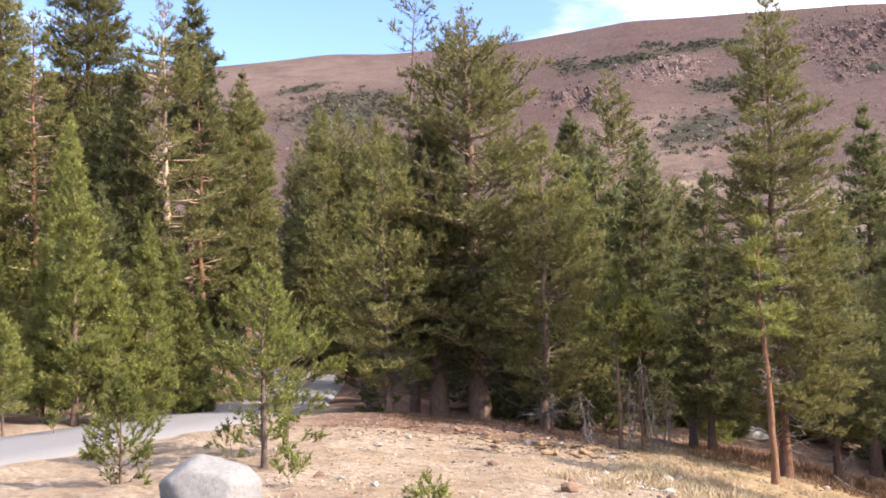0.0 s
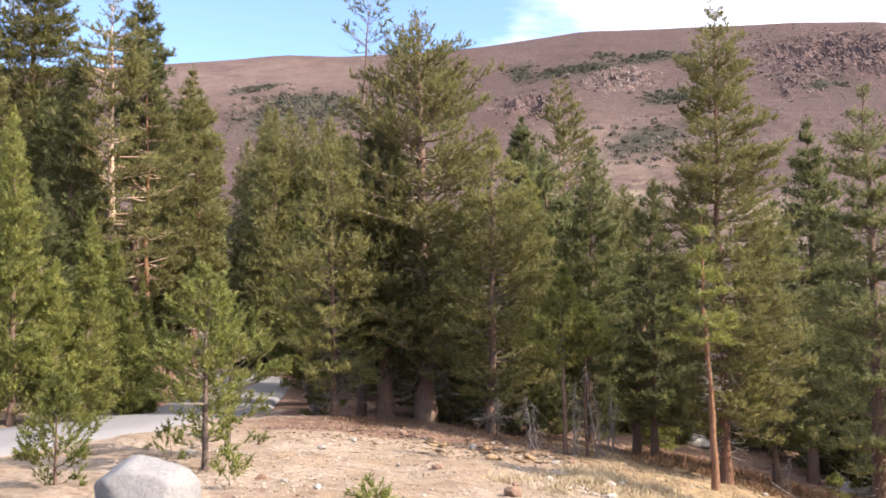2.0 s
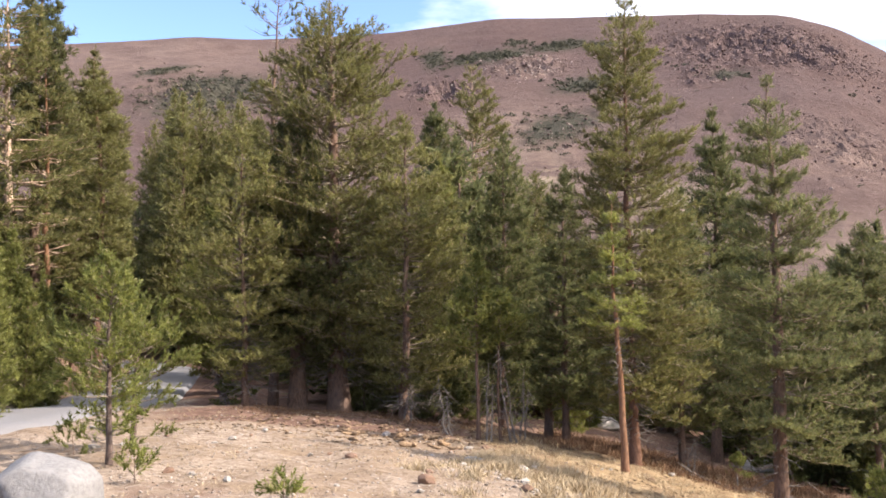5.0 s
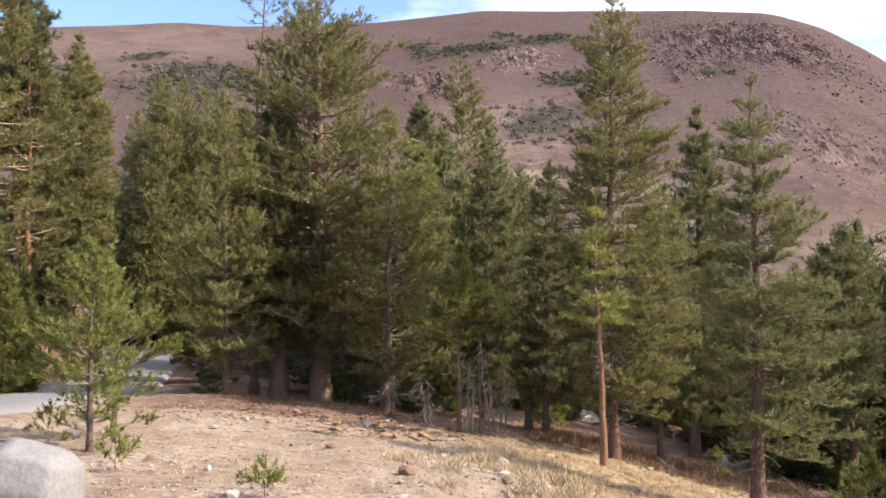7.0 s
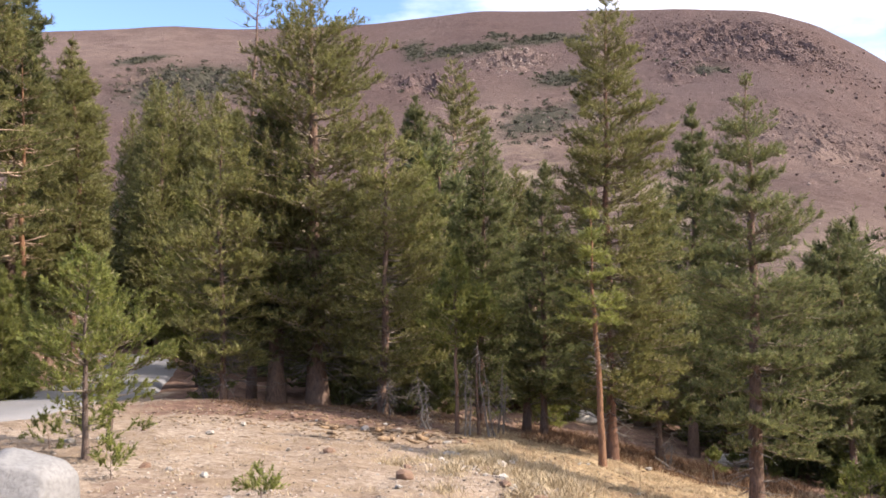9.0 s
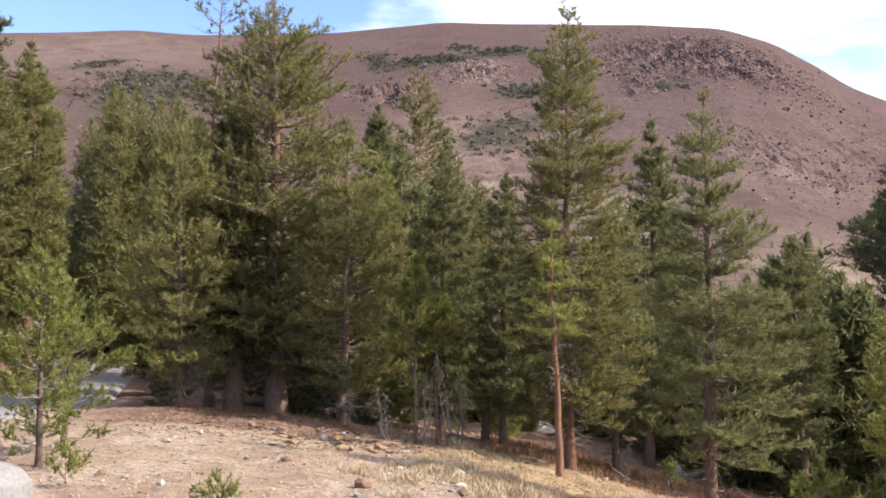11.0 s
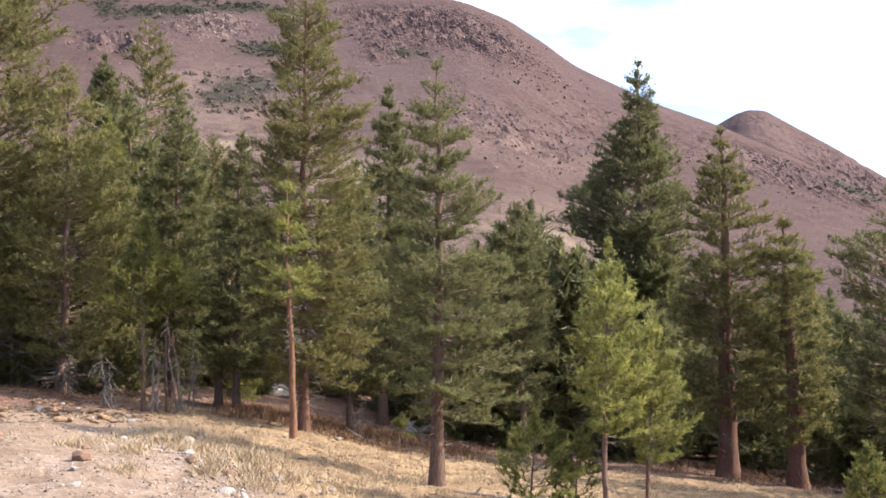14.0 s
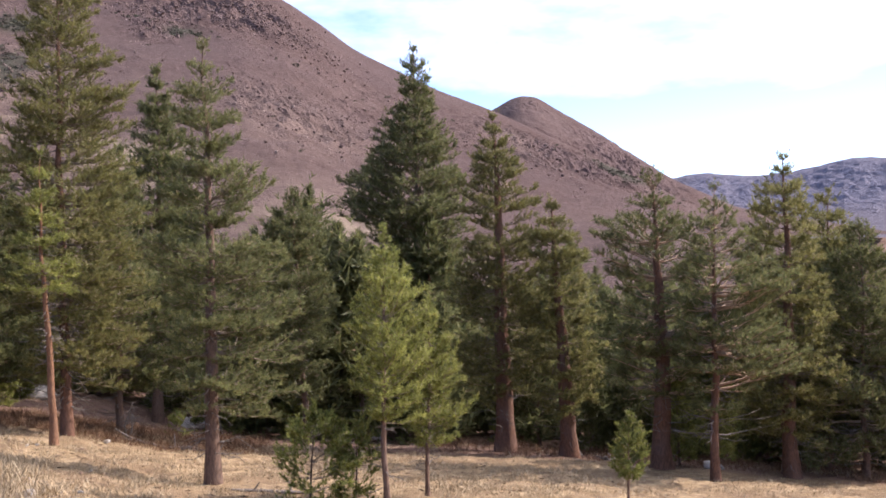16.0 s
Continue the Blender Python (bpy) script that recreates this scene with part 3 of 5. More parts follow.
LABELS = {
    "big": "huge broad dense lodgepole pine with a brown trunk",
    "tall": "tall pine with orange bark and open lower trunk",
    "dense": "dark green dense conical pine in the forest edge",
    "open": "old open-crowned pine with orange trunk and bare limbs",
    "grand": "large dark pine with a thick red-brown trunk",
    "broad": "old broad dark pine with bleached spreading limbs",
    "rough": "ragged pine with a dark brown trunk and clumped crown",
    "bare": "old pine with pale bare trunk and ragged crown",
    "mid": "dark conical pine standing deep in the forest",
    "young": "bright green young pine with dense pointed crown",
    "sparse": "slender pine with sparse tufted branches and bare stem",
    "slender": "slender pine with a bare orange stem and thin crown",
    "sapling": "small bright green pine sapling on dry ground",
    "bg": "dark conical pine standing deep in the forest",
    "snag": "grey half-dead pine with thin bleached top branches",
}
COUNT = [0]


def tubes(paths, sides):
    """Tapered tubes: a list of (points, radii)."""
    vs, fs, base = [], [], 0
    ring = np.linspace(0, 2 * np.pi, sides, endpoint=False)
    for p, r in paths:
        p, r = np.asarray(p), np.asarray(r)
        t = np.gradient(p, axis=0)
        t /= np.linalg.norm(t, axis=1)[:, None] + 1e-9
        ref = np.array([0.0, 0, 1]) if abs(t[0][2]) < 0.8 else np.array([1.0, 0, 0])
        u = np.cross(t, ref)
        u /= np.linalg.norm(u, axis=1)[:, None] + 1e-9
        w = np.cross(t, u)
        vs.append((p[:, None] + r[:, None, None] * (np.cos(ring)[None, :, None] * u[:, None] + np.sin(ring)[None, :, None] * w[:, None])).reshape(-1, 3))
        k = len(p)
        i = np.arange(k * sides).reshape(k, sides) + base
        j = np.roll(i, -1, 1)
        fs.append(np.stack([i[:-1], j[:-1], j[1:], i[1:]], -1).reshape(-1, 4))
        base += k * sides
    return np.concatenate(vs), np.concatenate(fs)


def brushes(rng, p, d, length, blades, stout=False):
    """Short bottle-brush twigs of needles that start at p and point along d."""
    n = len(p)
    axis = (d + rng.normal(0, 0.28, (n, 3)))[:, None]
    axis /= np.linalg.norm(axis, axis=2)[:, :, None]
    spin = np.cross(axis, rng.normal(0, 1, (n, blades, 3)))
    spin /= np.linalg.norm(spin, axis=2)[:, :, None] + 1e-9
    dirs = 0.75 * axis + 0.66 * spin
    side = np.cross(dirs, rng.normal(0, 1, (n, blades, 3)))
    side /= np.linalg.norm(side, axis=2)[:, :, None] + 1e-9
    ln = length * (rng.uniform(0.35, 0.55, (n, blades, 1)) if stout else rng.uniform(0.55, 0.95, (n, blades, 1)))
    o = p[:, None] + axis * length * (rng.uniform(-0.3, 0.9, (n, blades, 1)) if stout else rng.uniform(-0.3, 0.5, (n, blades, 1)))
    w = length * (0.062 if stout else 0.075)
    v = np.stack([o + side * w, o - side * w, o + dirs * ln], 2)
    return v.reshape(-1, 3), np.arange(n * blades * 3).reshape(-1, 3)


WHORLED = ("tall", "open", "bare", "grand", "slender", "sparse", "broad", "rough")
COARSE = ("bg", "far", "mid")
BARE_INSIDE = {"open": 0.36, "bare": 0.38, "sapling": 0.3, "sparse": 0.4, "broad": 0.36, "rough": 0.2, "tall": 0.16, "grand": 0.2, "slender": 0.25, "big": 0.15, "young": 0.1}


def pine_meshes(style, h, r, clear, lean, seed, girth_m=0.0, fine=1.0, outline=()):
    power, per, gaps, girth, dead, green, skin, tuft, gap, low, high = STYLES[style]
    tuft, gap = tuft * fine, gap * fine
    rng = np.random.default_rng(seed)
    h = h - 0.5 * tuft
    r = max(0.5 * r, r - 0.45 * tuft)
    r0 = girth_m or girth * h
    k = 12 if h > 2 else 7
    u = np.linspace(0, 1, k)
    bend = np.cumsum(rng.normal(0, 0.004 * h, (k, 2)), axis=0)
    bend -= bend[0] + (bend[-1] - bend[0]) * u[:, None]
    spine = np.stack([bend[:, 0] + lean * u, bend[:, 1], h * u - 0.12 * (u == 0)], 1)
    rad = r0 * ((1 - u) ** 0.85 * 0.92 + 0.025)
    rad[0] *= 1.3
    rad[1] *= 0.95
    trunk = tubes([(spine, rad)], 9)
    if outline:
        of, ol, oright = np.array(outline[::-1]).T

    def stem(f):
        return np.array([np.interp(f, u, spine[:, i]) for i in range(3)])

    crown_len = h * (1 - clear)
    n = int(1.15 * per * crown_len ** 0.9) + 6
    if h < 0.7:
        n //= 3
    limbs, pts, way, size = [], [], [], []
    gap_az = rng.uniform(0, 2 * np.pi, 5)
    gap_u = rng.uniform(0.05, 0.9, 5)
    levels = np.sort(rng.uniform(0, 1, n) ** 1.05)
    if style in WHORLED:
        whorl = 0.46 / crown_len if h > 4 else 0.2 / crown_len
        levels = np.clip((np.round(levels / whorl) + rng.normal(0, 0.13, n)) * whorl, 0, 0.995)
    if style == "sparse":
        levels = np.concatenate([-rng.uniform(0.1, 0.8, 6) * clear / (1 - clear), levels])
    side_az, side_k = rng.uniform(0, 6.28, 3), rng.uniform(0.1, 0.25, 3)
    up = np.array([0, 0, 1.0])
    q = np.linspace(0, 1, 6)[:, None]
    inner = BARE_INSIDE.get(style, 0.2)
    for i, f in enumerate(levels):
        az = i * 2.4 + rng.normal(0, 0.5)
        hole = np.min(np.abs(gap_u - f) * 6 + np.abs(np.angle(np.exp(1j * (az - gap_az)))) * 0.8)
        thin_foot = 1.7 if style == "big" and f < 0.3 else 1.0
        if rng.random() < gaps * thin_foot * (1.0 if hole > 0.9 else 3.0):
            continue
        whole = clear + (1 - clear) * f * 0.985
        b0 = stem(whole)
        th = radians(low + (high - low) * max(f, 0.0) ** 0.8 + 40 * max(0.0, f - 0.88) / 0.12 + rng.normal(0, 8))
        if outline:
            across, off, g = math.cos(az), b0[0], whole
            for _ in range(2):
                left, right = np.interp(g, of, ol) - off, np.interp(g, of, oright) - off
                L = 0.5 * (right - left) + 0.5 * across * (right + left)
                g = min(0.99, whole + max(0.0, L * (math.sin(th) + 0.16)) / h)
            L = max(0.12, (L * rng.choice((0.74, 0.92, 1.06, 1.18)) - 0.3 * tuft) * (1 - 0.6 * max(0.0, whole - 0.75)) / max(0.6, math.cos(th)))
        else:
            shape = min(1.0, 1.3 * (1 - max(f, 0.0)) ** power) * min(1.0, 0.72 + 2.4 * max(f, 0.0))
            L = r * (shape * rng.uniform(0.74, 1.14) + 0.035)
            L *= 1 + side_k[0] * math.cos(az - side_az[0] + 2 * f) + side_k[1] * math.cos(2 * az - side_az[1] + 5 * f) * 0.6
            if rng.random() < 0.06:
                L *= 1.25
        flat = np.array([math.cos(az), math.sin(az), 0])
        path = b0 + L * (q * math.cos(th) * flat + (q * math.sin(th) + 0.16 * q ** 2.4) * up)
        path[2:5] += rng.normal(0, 0.025 * L, (3, 3))
        br = max(0.005, 0.011 * L + 0.004) * (1.7 if style in ("bare", "broad", "open") else 1.0)
        limbs.append((path, br * np.linspace(1, 0.25, 6)) if style not in COARSE else (path[::5], (br, 0.3 * br)))
        tang = path[-1] - path[2]
        tang /= np.linalg.norm(tang) + 1e-9
        fit = 0.5 + 0.5 * min(1.0, 5 * (1 - f)) if style not in ("sapling", "sparse") else 1.0
        s = np.arange(max(inner, 0.12) + 0.1, 1.01, gap / max(L, gap * 1.5))
        pts.append(np.stack([np.interp(s, q[:, 0], path[:, j]) for j in range(3)], 1))
        way.append(np.tile(tang + 0.3 * up, (len(s), 1)))
        size.append(np.full(len(s), fit))
        # the limb ends in a fan of upturned tips
        fan = 3 if style not in COARSE else 1
        pts.append(path[-1] + rng.normal(0, 0.25 * gap, (fan, 3)))
        way.append(tang * 0.7 + 0.35 * up + rng.normal(0, 0.4, (fan, 3)))
        size.append(np.full(fan, fit))
        cross = np.cross(tang, up)
        m = int(L * (1 - inner) / (gap * 1.05) + rng.random())
        for j in range(m):
            sj = inner + (0.98 - inner) * (j + rng.random()) / m
            o = np.array([np.interp(sj, q[:, 0], path[:, c]) for c in range(3)])
            dv = tang * 0.75 + cross * (1 if j % 2 else -1) * rng.uniform(0.5, 1.0) + up * rng.uniform(-0.1, 0.3)
            dv /= np.linalg.norm(dv)
            sl = (0.4 * L * (1.1 - sj) + gap) * rng.uniform(0.7, 1.2)
            e = np.arange(sl, 0.3 * sl, -gap)
            rise = (e / sl) ** 2 * 0.18 * sl
            pts.append(o + e[:, None] * dv + rise[:, None] * up)
            way.append(dv + (0.25 + 0.45 * e / sl)[:, None] * up)
            size.append(np.full(len(e), fit))
            if style not in COARSE and sl > 0.42:
                limbs.append(([o, o + dv * sl * 0.6 + 0.06 * sl * up, o + dv * sl + 0.18 * sl * up], (br * 0.4, 0.005, 0.003)))
    crown_pts, crown_way = np.concatenate(pts), np.concatenate(way)
    crown = brushes(rng, crown_pts, crown_way, tuft * np.concatenate(size)[:, None, None] * rng.uniform(0.95, 1.45, (len(crown_pts), 1, 1)), 7 if style in COARSE else 22 if style in ("sapling", "sparse") else 10, style in ("sapling", "sparse"))
    if style == "snag":
        keep = rng.random(len(crown[0]) // 30) < 0.2
        v = crown[0].reshape(-1, 30, 3)[keep].reshape(-1, 3)
        crown = v, np.arange(len(v)).reshape(-1, 3)
    twigs = []
    for i in range(int(1.6 * dead * (0.4 + h / 12))):
        f = rng.uniform(0.06, max(0.2, clear * 1.25 + 0.12)) if style not in ("open", "snag", "bare", "broad") and i % 2 else rng.uniform(0.15, 0.95)
        if style == "slender":
            f = rng.uniform(0.28, 0.75)
        az, L = rng.uniform(0, 6.28), r * rng.uniform(0.2, 0.62) * (1 - 0.75 * f)
        flat = np.array([math.cos(az), math.sin(az), 0])
        p = np.linspace(0, 1, 4)[:, None]
        path = stem(f) + L * (p * flat + up * (rng.uniform(-0.7, 0.1) * p + 0.2 * p * p)) + rng.normal(0, 0.07 * L, (4, 3)) * p
        twigs.append((path, np.linspace(0.012, 0.004, 4) * (0.6 + h / 12) * (1.8 if style in ("bare", "broad") and i % 3 == 0 else 1.0)))
        for _ in range(2):
            o = path[rng.integers(1, 4)]
            twigs.append(([o, o + L * 0.35 * (flat + rng.normal(0, 0.6, 3))], (0.006 * (0.6 + h / 12), 0.003)))
    me = [fast_mesh("trunk", *trunk, [skin], True), fast_mesh("branchwork", *tubes(limbs, 3), [PALE_BARK if style in ("bare", "broad", "open") else TWIG_BARK if style != "snag" else GREY_WOOD], True), fast_mesh("crown", *crown, [green])]
    if twigs:
        me.append(fast_mesh("deadwood", *tubes(twigs, 3), [GREY_WOOD], True))
    return me


def pine(style, x, y, h, r, clear, lean, label="", girth=0.0, outline=()):
    COUNT[0] += 1
    name = "pine_sapling" if style == "sapling" else "pine_tree"
    root = new(name)
    root.location = (x, y, at(x, y))
    tagged(root, label or LABELS[style], "sapling" if style == "sapling" else "tree", "pine saplings" if style == "sapling" else "pine trees")
    for me, nm in zip(pine_meshes(style, h, r, clear, 0.0 if abs(lean) < 0.02 else lean, 100 + COUNT[0], girth, min(1.3, max(0.62, math.hypot(x, y) / 26)) if style not in ("sapling", "sparse") else 1.0, outline), ("trunk", "branchwork", "crown", "deadwood")):
        ob = part(nm, me, root, "bare grey dead twigs" if nm == "deadwood" else "")
        if nm != "trunk":
            tagged(ob, kind="stuff")
    # the lean is across the line of sight from the road's edge
    root.rotation_euler.z = -math.atan2(x, y)
    return root


pine("tall", -16.12, 34.41, 16.0, 1.71, 0.47, -0.10)
pine("grand", -14.09, 37.44, 16.5, 1.90, 0.28, -0.07, outline=((1, -0.16, 0.02), (0.9, -1.1, 1), (0.83, -1.45, 1.35), (0.76, -1.5, 1.35), (0.69, -1.6, 1.85), (0.55, -1.65, 2), (0.3, -1.4, 1.7)))
pine("bare", -9.21, 31.69, 13.5, 1.60, 0.34, -0.12, girth=0.24, outline=((1, -0.3, 0.15), (0.95, -1.05, 0.7), (0.88, -1.37, 1), (0.81, -1.3, 1.1), (0.73, -1.2, 1), (0.63, -1.05, 1.95), (0.58, -0.9, 1.9), (0.45, -0.75, 1.5), (0.33, -0.55, 1.1)))
pine("rough", -9.62, 35.73, 15.6, 1.10, 0.50, 0.20, outline=((1, 0.13, 0.3), (0.91, -0.3, 0.8), (0.84, -0.66, 1.2), (0.5, -0.6, 1)))
pine("tall", -8.28, 39.13, 13.8, 1.40, 0.25, 0.04, outline=((1, 0, 0.09), (0.94, -0.35, 0.45), (0.85, -1.1, 0.9), (0.76, -1.2, 1.25), (0.68, -1.3, 1.45), (0.5, -1.4, 1.4), (0.3, -0.9, 1.1)))
pine("open", -9.09, 34.83, 12.0, 1.62, 0.33, 0.09)
pine("young", -11.05, 28.0, 8.9, 1.15, 0.00, 0.0)
pine("young", -9.17, 23.26, 7.5, 1.01, 0.03, -0.03)
pine("young", -7.77, 24.29, 5.5, 0.80, 0.03, 0.15)
pine("young", -7.51, 26.98, 3.7, 0.63, 0.00, 0.13)
pine("young", -7.31, 28.06, 4.0, 0.52, 0.00, 0.01)
pine("young", -9.76, 20.83, 2.7, 0.62, 0.15, -0.00)
pine("young", -10.21, 23.91, 4.6, 0.74, 0.05, 0.08)
pine("young", -8.25, 23.60, 4.2, 0.71, 0.05, 0.03)
pine("dense", -10.20, 28.21, 6.8, 1.17, 0.00, -0.11)
pine("mid", -13.00, 59.50, 18.6, 2.14, 0.13, 0.30)
pine("mid", -8.90, 69.60, 19.4, 2.28, 0.13, 0.33)
pine("mid", -14.80, 60.50, 17.1, 2.21, 0.13, 0.42)
pine("mid", -5.20, 70.00, 19.0, 2.34, 0.12, 0.46)
pine("mid", -11.40, 46.50, 10.6, 1.79, 0.22, 0.12)
pine("mid", -2.90, 50.00, 13.7, 1.72, 0.17, 0.55)
pine("sparse", -2.76, 14.20, 2.9, 0.65, 0.26, 0.04, girth=0.055)
pine("sparse", -2.77, 16.01, 2.4, 0.80, 0.32, 0.13, girth=0.06)
pine("sapling", -4.10, 11.88, 1.3, 0.42, 0.00, 0.01)
pine("sapling", -8.61, 20.74, 0.6, 0.26, 0.00, 0.00)
pine("sapling", -3.47, 15.2, 0.5, 0.32, 0.00, -0.04)
pine("sapling", -2.00, 11.85, 0.4, 0.22, 0.00, 0.01)
pine("sapling", -0.23, 10.48, 0.4, 0.23, 0.00, 0.01)
pine("big", 0.93, 27.79, 12.3, 3.00, 0.10, -0.08, girth=0.33, outline=((1, -0.2, 0.1), (0.97, -0.75, 1), (0.9, -1.4, 1.55), (0.83, -2, 2.05), (0.7, -2.6, 2.25), (0.5, -3, 2.35), (0.29, -2.7, 2.35), (0.08, -1.9, 1.6)))
pine("rough", -0.26, 27.84, 9.6, 1.60, 0.16, 0.30, girth=0.28)
pine("big", -1.60, 26.07, 8.3, 1.50, 0.09, -0.05, girth=0.1, outline=((1, -0.1, 0), (0.94, -0.36, 0.15), (0.76, -0.9, 0.85), (0.57, -1.4, 1.15), (0.39, -1.5, 1.2), (0.1, -1.1, 1)))
pine("big", 2.62, 25.92, 8.4, 1.60, 0.07, 0.24, girth=0.14, outline=((1, 0.15, 0.3), (0.9, -0.3, 1), (0.8, -0.6, 1.4), (0.6, -1.1, 1.75), (0.43, -1.2, 1.8), (0.25, -1.1, 1.7), (0.13, -0.6, 1.3)))
pine("young", -3.11, 35.49, 8.1, 1.50, 0.06, 0.10)
pine("snag", -1.08, 30.98, 13.8, 1.21, 0.85, 0.42)
pine("young", 3.82, 29.76, 8.2, 1.35, 0.14, 0.50)
pine("bare", 7.08, 41.40, 15.0, 1.39, 0.50, 0.44)
pine("dense", 5.60, 43.64, 13.7, 1.06, 0.60, 0.53)
pine("dense", 5.90, 28.40, 9.1, 1.20, 0.08, 0.20, outline=((1, 0.15, 0.25), (0.93, -0.1, 0.6), (0.84, -0.3, 0.85), (0.65, -0.7, 1), (0.46, -1, 1.25), (0.2, -0.8, 1.2)))
pine("young", 4.11, 22.80, 4.6, 0.69, 0.44, 0.04)
pine("young", 4.67, 22.91, 3.7, 0.77, 0.63, 0.04)
pine("mid", 12.74, 53.50, 12.8, 1.98, 0.27, 0.65)
pine("tall", 7.85, 22.32, 11.6, 1.80, 0.11, 0.13, girth=0.14, outline=((1, 0.05, 0.2), (0.97, -0.5, 0.75), (0.91, -1, 0.95), (0.85, -0.7, 1), (0.8, -0.6, 1.3), (0.72, -0.75, 1.37), (0.6, -1.25, 1.6), (0.36, -1.3, 1.8), (0.2, -1.1, 1.7), (0.12, -0.6, 1.25)))
pine("slender", 6.67, 19.63, 6.0, 0.75, 0.52, -0.07, girth=0.088, outline=((1, -0.1, -0.04), (0.85, -0.28, 0.12), (0.74, -0.46, 0.28), (0.64, -0.65, 0.4), (0.54, -0.8, 0.48), (0.44, -0.6, 0.35)))
pine("dense", 7.17, 26.03, 7.9, 1.15, 0.12, 0.20)
pine("dense", 10.18, 25.01, 7.8, 1.50, 0.15, 0.20)
pine("rough", 13.84, 31.06, 12.2, 1.20, 0.34, 0.27, outline=((1, 0.2, 0.3), (0.9, -0.2, 0.7), (0.82, -0.42, 1), (0.74, -0.64, 1.3), (0.58, -0.9, 1.45), (0.34, -0.9, 1.2)))
pine("rough", 8.12, 15.68, 7.9, 1.30, 0.17, 0.05, girth=0.15, outline=((1, 0.02, 0.09), (0.97, -0.16, 0.22), (0.91, -0.46, 0.6), (0.84, -0.55, 0.55), (0.78, -0.4, 0.75), (0.74, -0.25, 0.3), (0.71, -0.7, 1.15), (0.65, -0.63, 1.1), (0.62, -0.67, 0.68), (0.53, -1.05, 1.2), (0.4, -0.95, 1.4), (0.26, -0.8, 1.5), (0.15, -0.3, 1.2)))
pine("dense", 14.70, 23.15, 7.5, 1.00, 0.20, -0.10, outline=((1, -0.2, -0.1), (0.87, -0.75, 0.5), (0.77, -1, 0.75), (0.57, -1, 0.9), (0.37, -0.9, 0.8), (0.22, -0.6, 0.5)))
pine("dense", 18.33, 26.76, 7.3, 1.25, 0.22, 0.19)
pine("rough", 22.99, 28.28, 14.8, 2.40, 0.22, 0.20, label="tall dark pine with a bare tip and one long limb", girth=0.24, outline=((1, 0.15, 0.25), (0.95, -0.36, 0.65), (0.89, -0.35, 0.8), (0.82, -0.8, 0.95), (0.75, -1.25, 1.45), (0.68, -1.9, 1.65), (0.64, -3.1, 1.8), (0.57, -2.5, 2), (0.5, -1.55, 2), (0.24, -1, 1.4)))
pine("young", 9.05, 11.78, 4.3, 0.75, 0.30, 0.05, outline=((1, 0.03, 0.09), (0.88, -0.2, 0.42), (0.78, -0.38, 0.63), (0.58, -0.55, 0.78), (0.42, -0.4, 0.82), (0.32, -0.15, 0.5)))
pine("young", 10.14, 12.15, 3.2, 0.60, 0.24, 0.10, outline=((1, 0.08, 0.14), (0.81, -0.2, 0.47), (0.67, -0.27, 0.6), (0.52, -0.3, 0.72), (0.37, -0.18, 0.72), (0.25, -0.05, 0.42)))
pine("grand", 19.36, 19.80, 9.8, 1.50, 0.20, -0.12, girth=0.31, outline=((1, -0.16, -0.08), (0.95, -0.5, 0.22), (0.86, -0.82, 0.52), (0.78, -0.97, 0.9), (0.66, -0.9, 1.12), (0.5, -1.3, 1.25), (0.4, -1.4, 1.65), (0.27, -1.35, 1.5), (0.18, -0.85, 0.8)))
pine("grand", 19.98, 17.90, 7.3, 1.00, 0.20, -0.33, girth=0.27, outline=((1, -0.37, -0.29), (0.89, -0.88, 0.22), (0.78, -0.9, 0.55), (0.67, -0.75, 0.8), (0.54, -0.7, 0.92), (0.35, -0.86, 0.9), (0.19, -0.75, 0.66)))
pine("broad", 19.42, 14.37, 7.1, 1.70, 0.27, -0.05, girth=0.27, outline=((1, -0.3, 0.2), (0.95, -0.55, 0.42), (0.85, -1.65, 0.7), (0.79, -1.55, 0.95), (0.7, -1.3, 1.35), (0.56, -1.3, 1.57), (0.36, -1.2, 1.3), (0.24, -0.95, 0.95)))
pine("broad", 19.07, 12.62, 6.8, 1.70, 0.25, 0.14, girth=0.12, outline=((1, 0, 0.3), (0.91, -0.45, 0.6), (0.82, -0.7, 0.95), (0.7, -0.85, 1.62), (0.55, -0.87, 1.73), (0.38, -0.65, 2), (0.27, -0.42, 0.7)))
pine("young", 21.59, 15.41, 2.8, 0.59, 0.06, -0.09)
pine("young", 19.81, 13.07, 3.3, 0.49, 0.14, 0.09)
pine("sapling", 13.03, 10.34, 1.5, 0.32, 0.22, 0.03)
pine("grand", 22.20, 12.49, 8.1, 1.30, 0.15, -0.03, girth=0.22, outline=((1, -0.06, 0.02), (0.95, -0.4, 0.2), (0.86, -0.9, 0.56), (0.69, -1.13, 0.7), (0.52, -1.1, 0.95), (0.34, -1.3, 1.15), (0.18, -1.1, 0.8)))
pine("dense", 24.78, 11.86, 6.8, 2.27, 0.15, -0.01)
pine("grand", 26.16, 13.58, 8.1, 2.09, 0.15, 0.17)
pine("dense", 26.93, 16.29, 7.3, 1.49, 0.13, 0.16)
pine("sparse", 8.27, 12.73, 1.3, 0.62, 0.00, 0.08)
pine("sparse", 8.91, 12.45, 1.3, 0.36, 0.17, 0.07)
pine("young", -11.66, 28.72, 7.4, 1.02, 0.00, -0.05)
pine("young", -11.87, 24.25, 5.4, 1.13, 0.04, -0.01)
pine("young", -15.38, 30.32, 12.3, 1.63, 0.00, -0.03)
pine("open", -13.58, 31.17, 12.5, 1.63, 0.03, 0.02)
